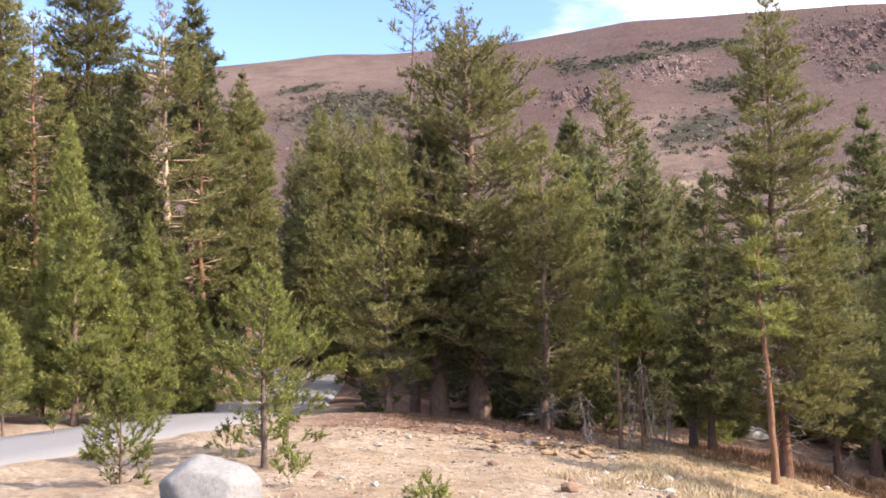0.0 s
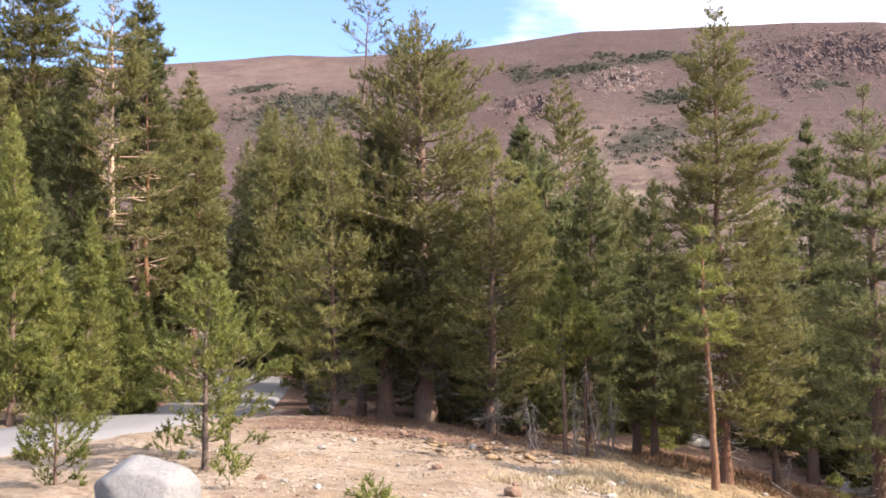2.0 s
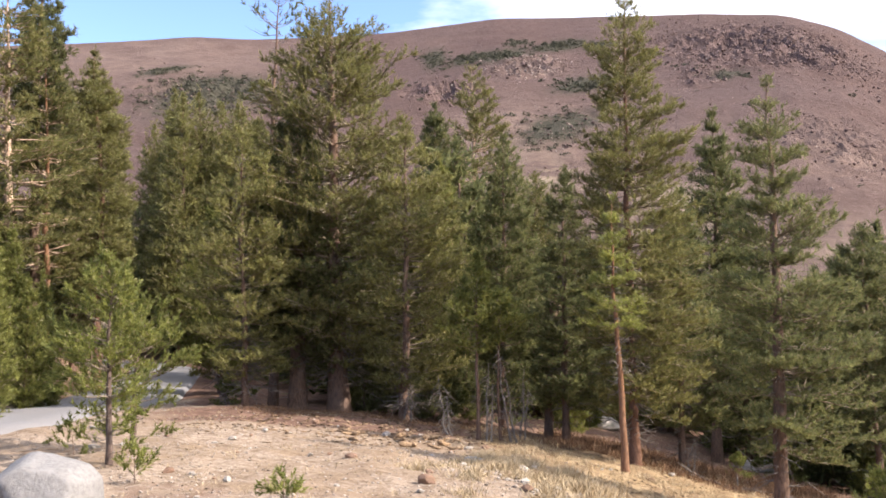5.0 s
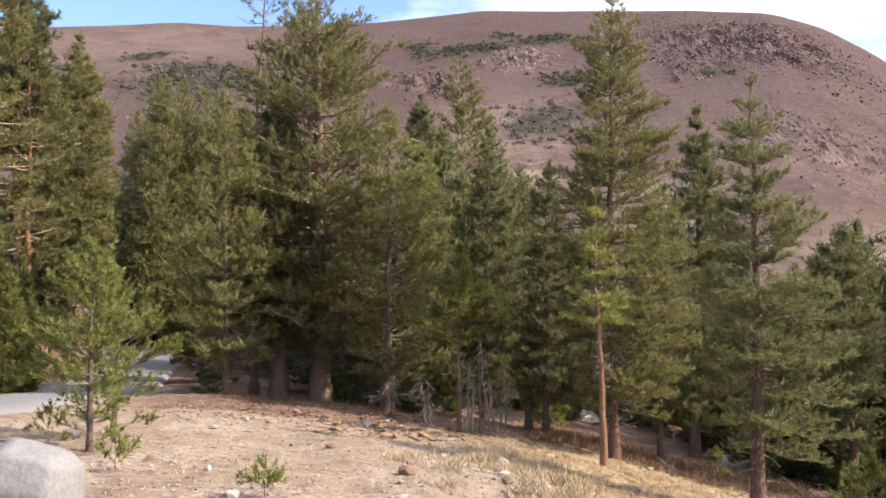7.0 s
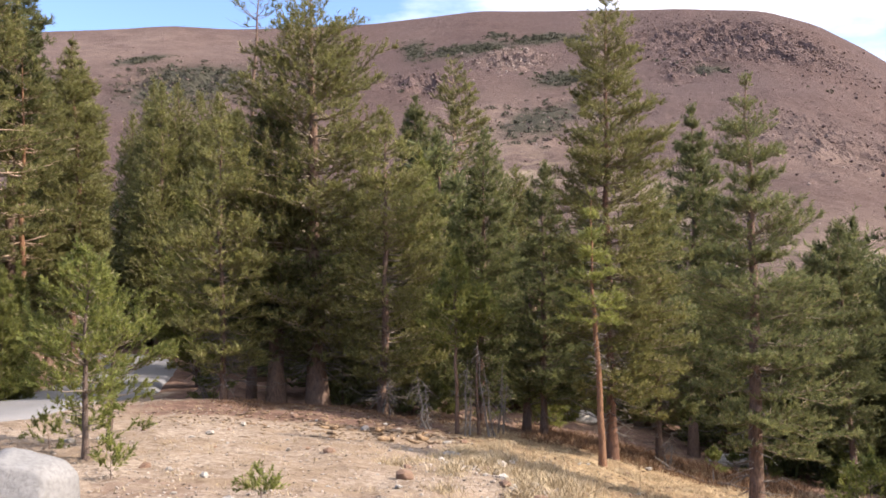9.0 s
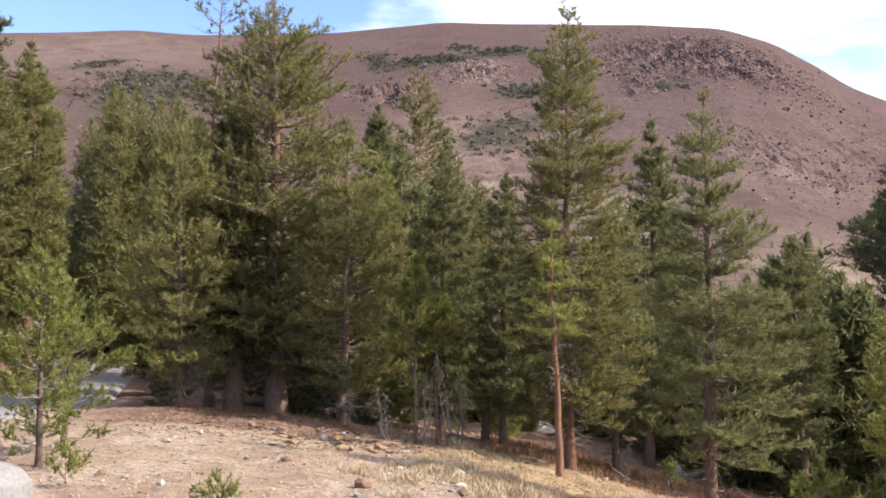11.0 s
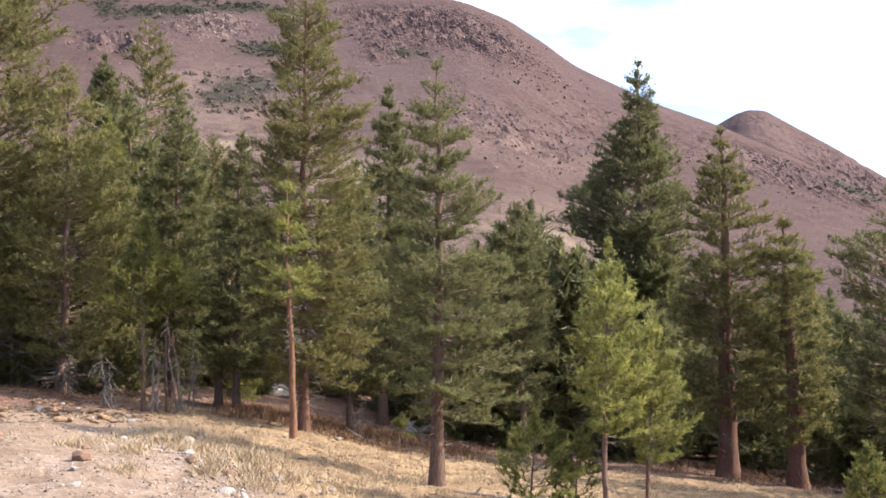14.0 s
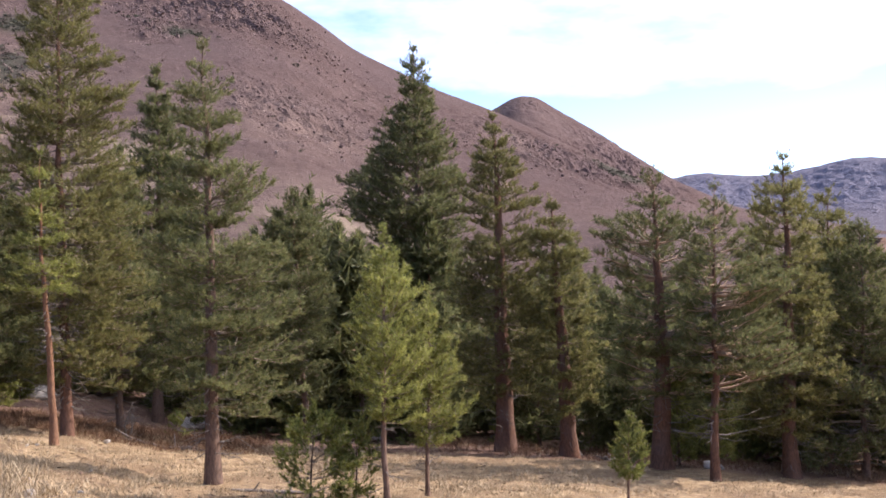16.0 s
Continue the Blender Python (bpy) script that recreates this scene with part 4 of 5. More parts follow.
pine("dense", -10.56, 31.27, 11.2, 1.48, 0.05, 0.10)
pine("young", -8.72, 29.75, 5.4, 0.84, 0.01, 0.06)
pine("dense", -10.01, 42.85, 11.4, 1.72, 0.16, 0.07)
pine("mid", -12.20, 55.00, 15.5, 2.07, 0.15, 0.37)
pine("mid", -3.60, 62.20, 16.2, 2.14, 0.14, 0.47)
pine("mid", -11.20, 51.00, 11.5, 1.95, 0.20, 0.17)
pine("mid", -3.20, 46.50, 11.0, 2.01, 0.21, 0.30)

pine("mid", -7.80, 71.00, 19.8, 2.40, 0.08, 0.10)
pine("mid", -3.40, 71.50, 16.0, 2.20, 0.08, 0.20)
pine("mid", -9.80, 74.00, 20.5, 2.50, 0.06, 0.00)
pine("mid", -6.40, 76.00, 20.0, 2.40, 0.06, 0.00)
pine("mid", -11.80, 77.00, 18.0, 2.40, 0.06, 0.00)

# the forest behind, from a few grown shapes
MODELS = [pine("bg", *place) for place in ((16, 62, 9.5, 1.7, 0.04, 0.1), (30, 55, 8, 1.8, 0.05, 0.1), (-20, 62, 12, 2.0, 0.05, 0.2), (40, 46, 7, 1.5, 0.03, 0.0), (8, 70, 10, 1.7, 0.04, 0.1))]


def forest():
    """The nearer trees of the wood are things; those past them are one mass."""
    rng = random.Random(11)
    spots = []
    for n in range(12000):
        if len(spots) >= 360:
            break
        near = n < 1500
        az, d = (rng.uniform(2, 66), rng.uniform(31, 46)) if near else (rng.uniform(-36, 84), 30 + 90 * rng.random() ** 1.6)
        x, y = d * math.sin(radians(az)), d * math.cos(radians(az))
        if lane_distance(x, y)[0] < 4.0 or (x < 0 and y > 0 and d < 36) or (8 < az < 26 and d < 36) or (az > 24 and d < 30.5):
            continue
        if near and len(spots) >= 60:
            continue
        if any((x - a) ** 2 + (y - b_) ** 2 < (2.2 if near else 3.2) for _, a, b_ in spots):
            continue
        spots.append((d + (0 if az > -30 and az < 68 else 60), x, y))
    spots.sort()
    vs = []
    leaves = pine_meshes("far", 9.5, 2.0, 0.03, 0.0, 77)[2]
    co = np.empty(len(leaves.vertices) * 3, np.float32)
    leaves.vertices.foreach_get("co", co)
    co = co.reshape(-1, 3)
    for i, (d, x, y) in enumerate(spots):
        k = rng.uniform(0.6, 0.92) * (1.3 if x < -0.08 * y else 1.0 if x < 0.75 * y else 0.8)
        tall = k * rng.uniform(0.9, 1.1)
        if i < 150:
            ob = copy_thing(rng.choice(MODELS), pose(x, y, at(x, y), 0, 0, rng.uniform(0, 360)))
            ob.scale = (k * 1.15, k * 1.15, tall)
        else:
            a = rng.uniform(0, 6.28)
            c, s = math.cos(a), math.sin(a)
            vs.append(np.stack([(co[:, 0] * c - co[:, 1] * s) * k * 1.15 + x, (co[:, 0] * s + co[:, 1] * c) * k * 1.15 + y, co[:, 2] * tall + at(x, y)], 1))
    v = np.concatenate(vs)
    tagged(new("distant_wood", fast_mesh("distant_wood", v, np.arange(len(v)).reshape(-1, 3), [DARK_NEEDLES])), "dense dark pine wood on the valley floor", "forest", kind="stuff")


forest()

# undergrowth between the trunks, from a few small shapes
SMALL = [pine(*place) for place in (("dense", 2.0, 29.5, 2.2, 0.8, 0.03, 0.05), ("young", 8.6, 30.5, 1.8, 0.6, 0.02, 0.0), ("dense", 5.2, 31.0, 2.8, 0.9, 0.05, 0.0), ("sapling", 6.4, 30.2, 0.9, 0.45, 0.0, 0.0))]


def undergrowth():
    rng = random.Random(31)
    done = 0
    while done < 42:
        az, d = rng.uniform(-5, 66), rng.uniform(27.5, 36)
        x, y = d * math.sin(radians(az)), d * math.cos(radians(az))
        if lane_distance(x, y)[0] < 3.5 or (14 < az < 24 and d < 35) or (az > 26 and d < 30):
            continue
        ob = copy_thing(rng.choice(SMALL), pose(x, y, at(x, y), 0, 0, rng.uniform(0, 360)))
        k = rng.uniform(0.7, 1.2)
        ob.scale = (k, k, k)
        done += 1


undergrowth()


def dead_sapling(x, y, h, seed, lean):
    """A clump of bleached bare stems."""
    rng = np.random.default_rng(seed)
    root = tagged(new("dead_sapling"), "bleached grey dead young pine with bare twigs", "dead tree", "dead saplings")
    root.location = (x, y, at(x, y))
    for i in range(2):
        k = np.linspace(0, 1, 6)
        hh = h * (1 - 0.25 * i)
        path = np.stack([lean * k * hh + rng.normal(0, 0.02, 6) + 0.12 * i, rng.normal(0, 0.03, 6), hh * k - 0.05], 1)
        part("stem", fast_mesh("stem", *tubes([(path, np.linspace(0.03, 0.006, 6))], 7), [GREY_WOOD], True), root)
        twigs = []
        for _ in range(30):
            o = path[0] + (path[-1] - path[0]) * rng.uniform(0.12, 0.98)
            a = rng.uniform(0, 6.28)
            L = rng.uniform(0.1, 0.38)
            tip = o + L * np.array([math.cos(a), math.sin(a), rng.uniform(-1.3, 0.1)])
            twigs.append(([o, (o + tip) / 2 + rng.normal(0, 0.04, 3), tip], (0.008, 0.006, 0.003)))
        tagged(part("deadwood", fast_mesh("deadwood", *tubes(twigs, 4), [GREY_WOOD], True), root), kind="stuff")


dead_sapling(4.25, 22.6, 1.9, 1, 0.05)
dead_sapling(4.85, 22.6, 2.3, 2, -0.12)
dead_sapling(3.3, 22.6, 1.5, 3, -0.12)
dead_sapling(5.3, 23.6, 1.8, 4, 0.1)
dead_sapling(2.6, 25.6, 1.2, 5, 0.15)
dead_sapling(9.6, 23.4, 1.0, 6, 0.2)
dead_sapling(-2.2, 27.5, 1.2, 7, -0.35)


def broken_snag(x, y, h):
    root = tagged(new("broken_snag"), "pale broken dead trunk standing among dark pines", "dead tree")
    root.location = (x, y, at(x, y))
    k = np.linspace(0, 1, 8)
    path = np.stack([0.25 * k * k, 0 * k, h * k], 1)
    part("trunk", fast_mesh("trunk", *tubes([(path, np.array([0.15, 0.12, 0.11, 0.11, 0.11, 0.11, 0.11, 0.1]))], 9), [BROWN_BARK], True), root)
    part("broken_top", fast_mesh("broken_top", *tubes([([(0.22, 0, h * 0.95), (0.27, 0, h * 1.02), (0.2, 0.05, h * 1.07)], (0.14, 0.15, 0.01))], 8), [PALE_BARK], True), root)
    part("splinter", fast_mesh("splinter", *tubes([([(0.2, 0, h * 0.86), (0.42, 0.05, h * 0.93), (0.5, 0.05, h * 1.01)], (0.09, 0.07, 0.01))], 6), [PALE_BARK], True), root)


broken_snag(6.9, 26.9, 4.0)

# ---- stones ----


def boulder(name, planes, size, x, y, turn, lift, label, material, blocky=1.05):
    """A block of granite split along a few faces and rounded by weather."""
    bm = bmesh.new()
    bmesh.ops.create_icosphere(bm, subdivisions=4, radius=blocky)
    faces = [(Vector(d).normalized(), o) for d, o in planes]
    for v in bm.verts:
        for nrm, off in faces:
            over = v.co.dot(nrm) - off
            if over > -0.08:
                v.co -= nrm * (max(0.0, over) * 0.95 + 0.02 * min(1.0, (over + 0.08) / 0.08))
        v.co *= 1 + 0.035 * noise.fractal(v.co * 1.6, 1.0, 2.0, 3) + 0.008 * noise.noise(v.co * 11)
        v.co = Vector((v.co.x * size[0], v.co.y * size[1], v.co.z * size[2]))
    me = bpy.data.meshes.new(name)
    bm.to_mesh(me)
    bm.free()
    me.materials.append(material)
    me.polygons.foreach_set("use_smooth", np.ones(len(me.polygons), bool))
    ob = new(name, me)
    ob.location, ob.rotation_euler.z = (x, y, at(x, y) + lift), radians(turn)
    return tagged(ob, label, "rock")


BLOCK = (((-0.5, -0.15, 0.85), 0.66), ((0.22, -0.1, 0.97), 0.6), ((0.75, -0.15, 0.65), 0.8), ((0.1, -1, 0.3), 0.66), ((-0.75, -0.6, -0.3), 0.6), ((1, -0.25, 0.0), 0.82), ((-0.1, -0.8, -0.6), 0.66), ((0.2, 1, 0.2), 0.7), ((-1, 0.1, 0.15), 0.86))
boulder("boulder", BLOCK, (0.57, 0.5, 0.56), -2.53, 9.8, -6, 0.23, "large weathered pale grey granite boulder beside the road", BOULDER_STONE, 1.2)
FLAT = (((0.1, 0, 1), 0.6), ((-0.8, -0.5, 0.35), 0.7), ((0.6, -0.7, 0.5), 0.62), ((0.3, 0.9, 0), 0.7), ((-0.2, -0.8, 0.6), 0.72), ((0.9, 0.1, 0.5), 0.75))
boulder("boulder", FLAT, (0.32, 0.28, 0.2), -3.1, 9.6, 40, 0.09, "low pale grey rock beside the large boulder", BOULDER_STONE)
boulder("boulder", FLAT, (0.75, 0.6, 0.4), 11.4, 36.0, 10, 0.2, "weathered grey-pink rock in the meadow's shade", PALE_STONE)
boulder("boulder", FLAT, (0.9, 0.5, 0.3), 15.0, 30.3, 0, 0.1, "flat pale rock at the forest's foot", PALE_STONE)
boulder("boulder", FLAT, (0.75, 0.4, 0.25), 19.0, 26.0, 10, 0.08, "flat bleached rock among the trees", PALE_STONE)
boulder("boulder", FLAT, (0.4, 0.3, 0.22), 20.9, 18.6, 20, 0.08, "pale broken rock beside a pine trunk", PALE_STONE)
boulder("boulder", FLAT, (0.35, 0.3, 0.2), 21.6, 14.4, 50, 0.08, "pale broken rock in the forest shade", PALE_STONE)
boulder("boulder", BLOCK, (0.2, 0.17, 0.12), 3.0, 17.2, 35, 0.03, "grey flat stone half buried in the dirt", BOULDER_STONE)
boulder("boulder", BLOCK, (0.14, 0.12, 0.13), 1.66, 13.3, 15, 0.05, "red-brown stone on the dirt bank", RED_STONE)


def rough_stone(seed, material):
    bm = bmesh.new()
    bmesh.ops.create_icosphere(bm, subdivisions=1, radius=1)
    rng = random.Random(seed)
    for v in bm.verts:
        v.co *= rng.uniform(0.65, 1.1)
        v.co = Vector((v.co.x, v.co.y * 0.75, v.co.z * 0.5))
    me = bpy.data.meshes.new("stone")
    bm.to_mesh(me)
    bm.free()
    me.materials.append(material)
    return me


def scatter_stones():
    rng = random.Random(21)
    meshes = [rough_stone(30 + i, PALE_STONE if i < 6 else RED_STONE) for i in range(8)]
    for _ in range(150):
        if rng.random() < 0.6:
            az, d = rng.uniform(-12, 22), rng.uniform(10, 26)
            x, y = d * math.sin(radians(az)), d * math.cos(radians(az))
        else:
            x, y = rng.gauss(3.3, 0.55), rng.gauss(14.8, 2.4)
        if lane_distance(x, y)[0] < 2.6:
            continue
        i = rng.randrange(8)
        ob = new("stone", meshes[i])
        k = rng.choice((0.04, 0.04, 0.05, 0.05, 0.06, 0.08, 0.1, 0.13))
        ob.location, ob.scale = (x, y, at(x, y) + 0.2 * k), (k, k, k)
        ob.rotation_euler = (rng.uniform(-0.3, 0.3), rng.uniform(-0.3, 0.3), rng.uniform(0, 6.28))
        tagged(ob, "pale rough stone lying on the dry dirt" if i < 6 else "red-brown stone lying on the dry dirt", "rock", "loose stones")


scatter_stones()


def chips(name, x, y, z, size, material, seed, label, category, squash=0.6, stretch=1.0):
    """Many small angular pieces."""
    rng = np.random.default_rng(seed)
    octa = np.array([(1, 0, 0), (-1, 0, 0), (0, 1, 0), (0, -1, 0), (0, 0, 1), (0, 0, -1)], float)
    tri = np.array([(0, 2, 4), (2, 1, 4), (1, 3, 4), (3, 0, 4), (2, 0, 5), (1, 2, 5), (3, 1, 5), (0, 3, 5)])
    n = len(x)
    v = octa[None] * rng.uniform(0.55, 1.3, (n, 6, 1)) + rng.normal(0, 0.22, (n, 6, 3))
    v *= np.array([stretch, 1, squash])
    a = rng.uniform(0, 6.28, n)
    c, s = np.cos(a)[:, None], np.sin(a)[:, None]
    v = np.stack([v[:, :, 0] * c - v[:, :, 1] * s, v[:, :, 0] * s + v[:, :, 1] * c, v[:, :, 2]], 2) * np.asarray(size)[:, None, None]
    v += np.stack([x, y, z], 1)[:, None]
    f = (tri[None] + 6 * np.arange(n)[:, None, None]).reshape(-1, 3)
    ob = new(name, fast_mesh(name, v.reshape(-1, 3), f, [material]))
    return tagged(ob, label, category, kind="stuff")


def gravel():
    rng = np.random.default_rng(41)
    az, d = np.radians(rng.uniform(-16, 22, 5200)), 8.5 + 18 * rng.random(5200) ** 1.3
    x, y = d * np.sin(az), d * np.cos(az)
    dens = np.array([noise.noise((a * 0.8, b_ * 0.8, 9.0)) for a, b_ in zip(x, y)])
    k = (lane_distance(x, y) > 2.0) & (x < 4.8) & (dens > -0.25)
    x, y = x[k], y[k]
    chips("gravel", x, y, ground_z(x, y) + 0.004, rng.uniform(0.01, 0.03, len(x)), GRAVEL, 3, "scattered pale gravel on the dirt bank", "gravel")
    x, y = rng.normal(3.3, 0.6, 700), rng.normal(14.6, 2.6, 700)
    chips("gravel", x, y, ground_z(x, y) + 0.005, 0.015 + 0.05 * rng.random(700) ** 3, GRAVEL, 6, "band of pale broken stones beside the dry grass", "gravel")
    x, y = rng.normal(1.4, 1.9, 900), rng.normal(21.8, 1.2, 900)
    chips("wood_litter", x, y, ground_z(x, y) + 0.01, rng.uniform(0.015, 0.04, 900), LITTER, 4, "brown bark and twig litter at the bank's rim", "litter", 0.5, 3.5)
    x, y = rng.uniform(3, 16, 1500), rng.uniform(12, 30, 1500)
    chips("wood_litter", x, y, ground_z(x, y) + 0.01, rng.uniform(0.01, 0.03, 1500), LITTER, 5, "brown twig litter in the dry meadow", "litter", 0.5, 4.0)


gravel()


def fallen_branch(x, y, length, girth, turn, seed, material, label, name="fallen_branch"):
    rng = np.random.default_rng(seed)
    k = np.linspace(-0.5, 0.5, 7)
    c, s = math.cos(radians(turn)), math.sin(radians(turn))
    px, py = x + k * length * c + rng.normal(0, 0.03 * length, 7), y + k * length * s + rng.normal(0, 0.03 * length, 7)
    pz = ground_z(px, py) + girth * 0.8 + np.abs(rng.normal(0, 0.04 * length, 7)) * (np.abs(k) > 0.2)
    path = np.stack([px - x, py - y, pz], 1)
    base = at(x, y)
    path[:, 2] -= base
    root = tagged(new(name), label, "dead wood", "fallen wood")
    root.location = (x, y, base)
    part("stem", fast_mesh("stem", *tubes([(path, girth * np.array([0.25, 0.9, 1.0, 0.85, 0.8, 0.6, 0.1]))], 8), [material], True), root)
    for j in (2, 4):
        tip = path[j] + length * 0.3 * np.array([rng.normal(0, 0.6), rng.normal(0, 0.6), rng.uniform(0.2, 0.7)])
        part("snapped_limb", fast_mesh("snapped_limb", *tubes([([path[j], (path[j] + tip) / 2, tip], girth * np.array([0.5, 0.35, 0.15]))], 6), [material], True), root)


wood_rng = random.Random(77)
for n_ in range(15):
    fallen_branch(wood_rng.uniform(0.7, 3.4), wood_rng.uniform(19.4, 21.2), wood_rng.uniform(0.25, 0.6), wood_rng.uniform(0.03, 0.065), wood_rng.uniform(0, 180), 50 + n_, LITTER_WOOD, "broken brown root wood lying on the bank's rim")
fallen_branch(17.6, 26.0, 2.2, 0.10, 15, 61, GREY_WOOD, "bleached pale fallen log at the forest's foot", "fallen_log")
fallen_branch(10.2, 22.6, 2.2, 0.05, 150, 62, GREY_WOOD, "grey fallen branch beside a pine", "fallen_branch")
fallen_branch(8.4, 14.0, 1.5, 0.04, -20, 63, GREY_WOOD, "grey fallen branch beside a pine", "fallen_branch")
fallen_branch(20.6, 17.0, 1.6, 0.06, 30, 64, GREY_WOOD, "bleached fallen branch in the shade", "fallen_branch")


def blades(name, spots, heights, spread, material, per, seed, label, category):
    """Clumps of thin upright blades."""
    rng = np.random.default_rng(seed)
    p = np.repeat(np.array(spots), per, axis=0)
    h = np.repeat(np.array(heights), per)[:, None] * rng.uniform(0.5, 1.1, (len(p), 1))
    p = p + np.c_[rng.normal(0, spread, (len(p), 2)), np.zeros(len(p))]
    lean = np.c_[rng.normal(0, 0.6, (len(p), 2)), np.ones(len(p))] * h
    a = rng.uniform(0, np.pi, len(p))
    w = np.c_[np.cos(a), np.sin(a), 0 * a] * (0.005 + 0.018 * h)
    v = np.stack([p - w, p + w, p + lean], 1).reshape(-1, 3)
    v[:, 2] -= 0.01
    ob = new(name, fast_mesh(name, v, np.arange(len(v)).reshape(-1, 3), [material]))
    return tagged(ob, label, category, kind="stuff")


def grow():
    rng = np.random.default_rng(8)
    az = np.radians(rng.uniform(6, 66, 9000))
    d = rng.uniform(10, 40, 9000)
    x, y = d * np.sin(az), d * np.cos(az)
    dens = np.array([noise.noise((a * 0.5, b_ * 0.5, 1.0)) for a, b_ in zip(x, y)])
    keep = (x > 3.4 + 0.8 * dens) & (dens > -0.22)
    x, y = x[keep], y[keep]
    blades("dry_grass", np.c_[x, y, ground_z(x, y)], rng.uniform(0.03, 0.11, len(x)), 0.12, STRAW, 11, 1, "dry straw-coloured meadow grass", "grass")
    x, y = rng.uniform(-3.5, 3.5, 700), rng.uniform(10, 25, 700)
    blades("dry_grass", np.c_[x, y, ground_z(x, y)], rng.uniform(0.03, 0.09, 700), 0.05, STRAW, 6, 2, "thin dry grass wisps on the dirt bank", "grass")
    x, y = rng.uniform(-11, -7.5, 700), rng.uniform(16, 20, 700)
    k = lane_distance(x, y) > 2.3
    x, y = x[k], y[k]
    blades("dry_grass", np.c_[x, y, ground_z(x, y)], rng.uniform(0.05, 0.2, len(x)), 0.08, STRAW, 8, 3, "dry grass on the road's far verge", "grass")
    x, y = rng.normal(-11.5, 2.2, 900), rng.uniform(26, 50, 900)
    k = lane_distance(x, y) > 2.3
    x, y = x[k], y[k]
    blades("dry_brush", np.c_[x, y, ground_z(x, y)], rng.uniform(0.1, 0.4, len(x)), 0.25, STRAW, 14, 7, "dry straw brush on the bank above the road", "brush")
    x, y = rng.normal(3.7, 0.7, 60), rng.normal(15, 2.2, 60)
    blades("bunch_grass", np.c_[x, y, ground_z(x, y)], rng.uniform(0.1, 0.24, 60), 0.15, STRAW, 170, 6, "pale yellow bunch grass clumps on the gravel", "grass")
    x, y = rng.uniform(4.2, 15, 420), rng.uniform(11, 24, 420)
    blades("bunch_grass", np.c_[x, y, ground_z(x, y)], rng.uniform(0.05, 0.12, 420), 0.17, STRAW, 60, 9, "straw tussocks standing in the dry meadow", "grass")
    # russet brush along the forest's foot
    a = np.radians(np.concatenate([rng.uniform(-4, 12, 420), rng.uniform(14, 30, 900), rng.uniform(40, 66, 500)]))
    d = np.concatenate([rng.normal(25.8, 1.1, 420), rng.uniform(24, 30, 900), rng.uniform(26, 32, 500)])
    x, y = d * np.sin(a), d * np.cos(a)
    blades("dry_brush", np.c_[x, y, ground_z(x, y)], np.where(np.degrees(np.arctan2(x, y)) < 13, 0.45, 1.0) * rng.uniform(0.1, 0.36, len(x)) * rng.uniform(0.4, 1.0, len(x)), 0.22, RUSSET, 26, 4, "low russet dry brush along the forest edge", "brush")


grow()


def mountain_scrub():
    rng = np.random.default_rng(14)
    az, X, Y, Z = HILL_GRID
    vs = []
    fields = ((12.4, 0.735, 0.8, 0.02, 200), (10.4, 0.735, 0.8, 0.016, 180), (8.0, 0.76, 0.35, 0.03, 130), (15.7, 0.785, 0.9, 0.018, 190), (18, 0.79, 0.5, 0.013, 70), (13.1, 0.81, 0.4, 0.01, 40), (17, 0.571, 0.9, 0.018, 190),
              (-5.4, 0.62, 2.2, 0.06, 520), (-8.2, 0.76, 0.8, 0.011, 80), (15.5, 0.40, 2.2, 0.05, 110), (25.4, 0.61, 0.9, 0.015, 30), (23, 0.65, 1.2, 0.01, 18), (51, 0.85, 1.5, 0.09, 160), (40, 0.55, 4, 0.08, 40), (20, 0.5, 14, 0.12, 60))
    for ca, cv, sa, sv, n in fields:
        for _ in range(n):
            a, v = rng.normal(ca, sa), np.clip(rng.normal(cv, sv), 0.1, 0.99)
            i, j = int(v * (X.shape[0] - 1)), int(np.clip((a - az[0]) / (az[-1] - az[0]), 0, 0.999) * X.shape[1])
            c = np.array([X[i, j], Y[i, j], Z[i, j]]) + rng.normal(0, 3, 3) * [1, 1, 0]
            k = rng.uniform(0.35, 1.5)
            m = 34
            d = rng.normal(0, 1, (m, 3))
            d /= np.linalg.norm(d, axis=1)[:, None]
            o = c + d * k * np.array([1.5, 1.5, 0.5])
            s = rng.normal(0, 0.4 * k, (m, 3, 3))
            vs.append((o[:, None] + s).reshape(-1, 3))
    v = np.concatenate(vs)
    tagged(new("mountain_scrub", fast_mesh("mountain_scrub", v, np.arange(len(v)).reshape(-1, 3), [SCRUB])), "dark green scrub in patches on the scree", "scrub", kind="stuff")


mountain_scrub()


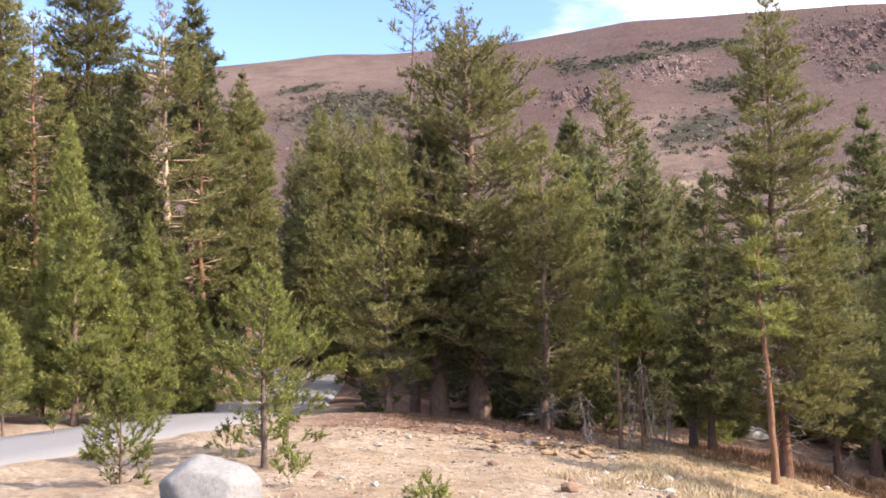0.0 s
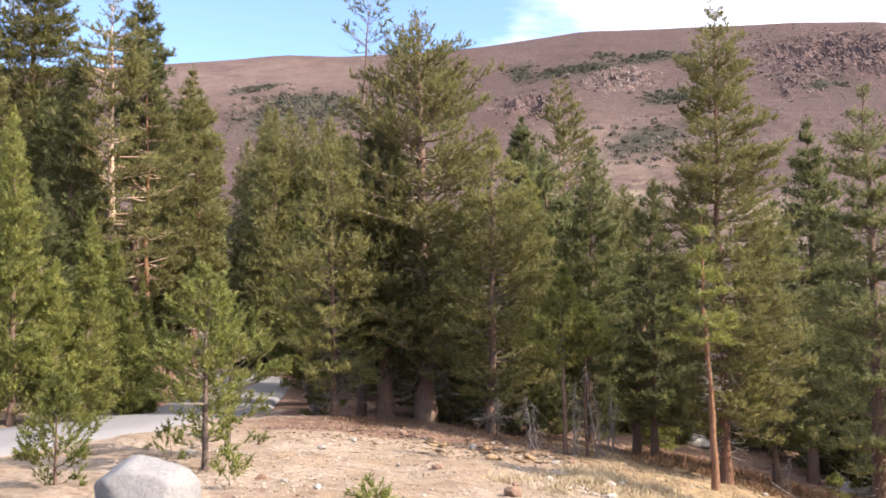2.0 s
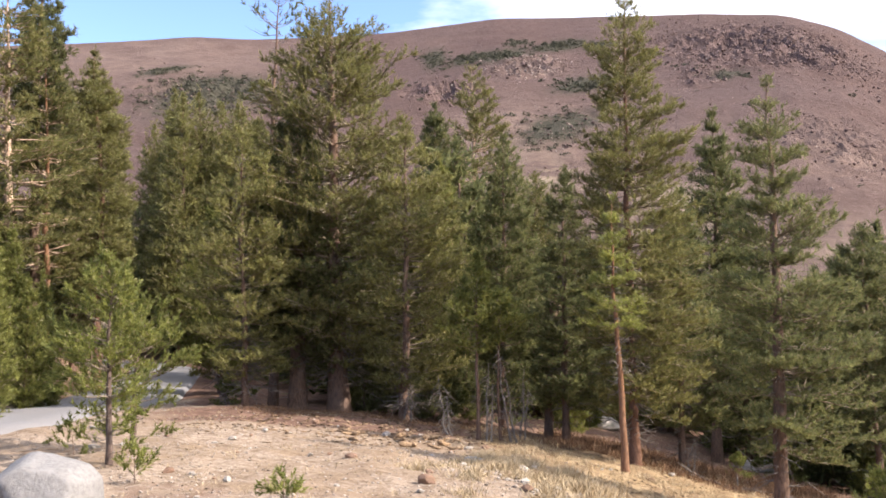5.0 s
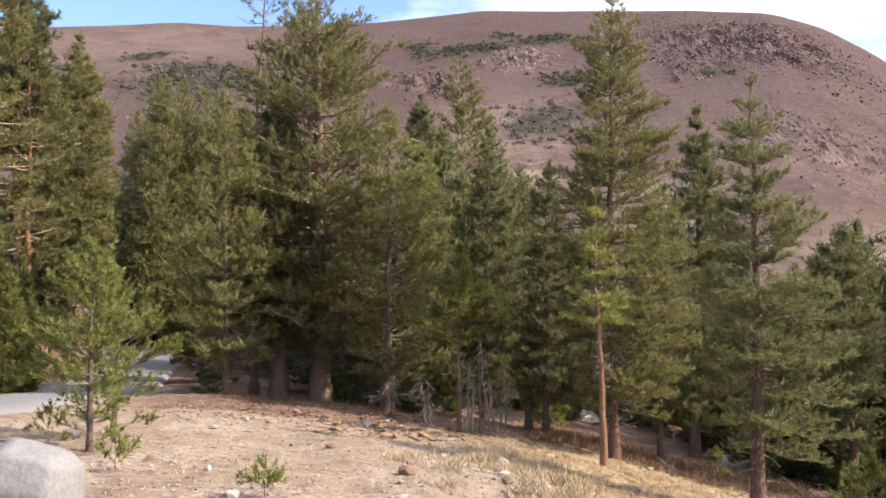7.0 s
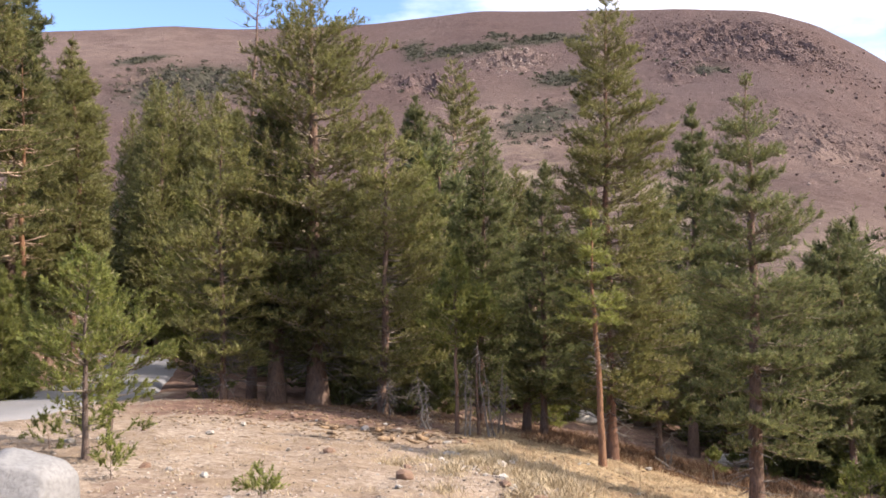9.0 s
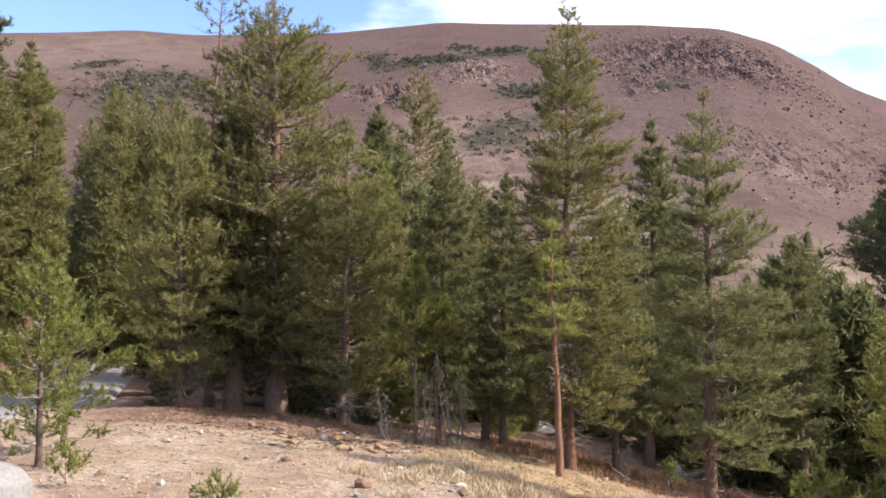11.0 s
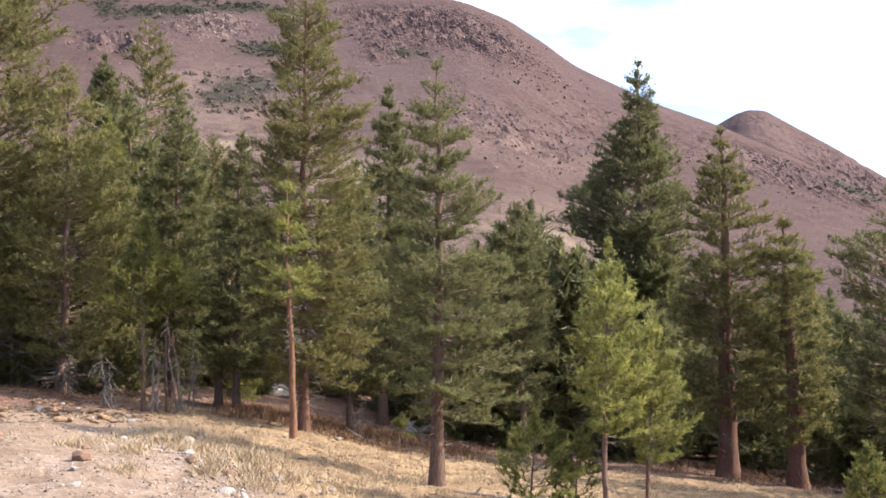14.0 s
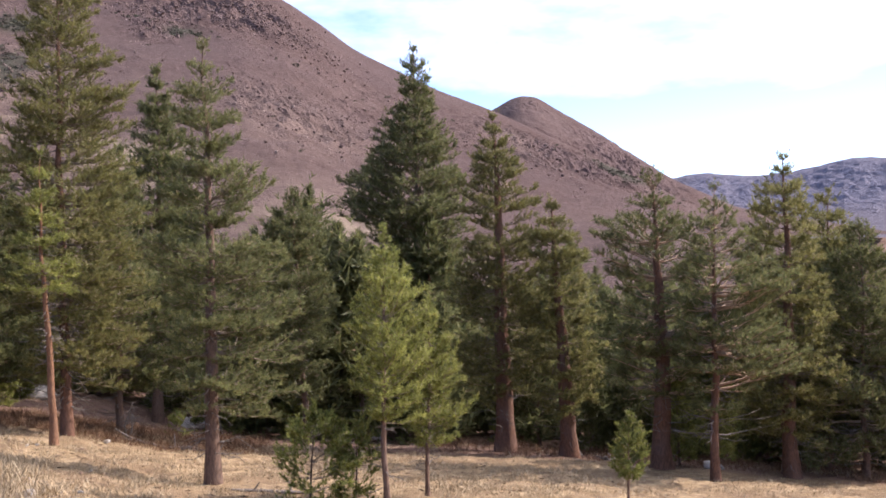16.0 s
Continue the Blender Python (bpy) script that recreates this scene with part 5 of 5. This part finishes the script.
def crag_rocks(heaps, material, seed, label):
    """Angular blocks heaped where the slope breaks into crags: azimuth, height on the slope, their spread, number and size."""
    rng = np.random.default_rng(seed)
    az, X, Y, Z = HILL_GRID
    xs, ys, zs, ks = [], [], [], []
    for ca, cv, sa, sv, n, big in heaps:
        a, v = rng.normal(ca, sa, n), np.clip(rng.normal(cv, sv, n), 0.1, 0.985)
        i = (v * (X.shape[0] - 1)).astype(int)
        j = (np.clip((a - az[0]) / (az[-1] - az[0]), 0, 0.999) * X.shape[1]).astype(int)
        xs.append(X[i, j] + rng.normal(0, 2, n))
        ys.append(Y[i, j] + rng.normal(0, 2, n))
        ks.append(big * rng.uniform(0.2, 1.0, n) ** 1.8)
        zs.append(Z[i, j] - 0.3 * ks[-1])
    chips("crag_rock", np.concatenate(xs), np.concatenate(ys), np.concatenate(zs), np.concatenate(ks), material, seed, label, "rock", 0.95)


crag_rocks(((27, 0.78, 3.2, 0.075, 4600, 1.5), (31.5, 0.75, 1.6, 0.06, 1300, 1.4), (22.5, 0.84, 1.6, 0.06, 700, 1.3), (14, 0.665, 1.1, 0.022, 420, 1.5), (8.6, 0.575, 1.4, 0.03, 620, 1.4), (24, 0.60, 0.6, 0.02, 220, 1.4), (-5.6, 0.62, 2.4, 0.06, 700, 1.5), (42, 0.6, 4, 0.05, 500, 1.2),
            (48, 0.7, 2.5, 0.08, 700, 1.5), (16, 0.4, 2.5, 0.04, 420, 1.0), (32, 0.38, 2.5, 0.04, 500, 1.1), (38, 0.45, 2, 0.03, 200, 1.1), (25, 0.55, 14, 0.12, 160, 0.7), (31, 0.42, 4.5, 0.09, 1000, 0.8), (18, 0.42, 4.5, 0.06, 600, 0.8), (42, 0.5, 5, 0.13, 1000, 0.9)), CRAG, 19, "angular dark red rock blocks on the crags")
crag_rocks(((14, 0.665, 1.1, 0.03, 700, 1.3), (12, 0.64, 1.0, 0.015, 160, 1.1), (9, 0.57, 1.3, 0.025, 200, 1.0), (13.5, 0.39, 3, 0.06, 600, 0.7), (27.5, 0.76, 3.2, 0.07, 500, 1.0), (33, 0.33, 3.5, 0.06, 420, 0.7), (23.5, 0.57, 0.8, 0.04, 120, 0.8), (45, 0.72, 1.5, 0.06, 160, 1.0)), PALE_CRAG, 20, "pale weathered rock blocks on the outcrops and scree")
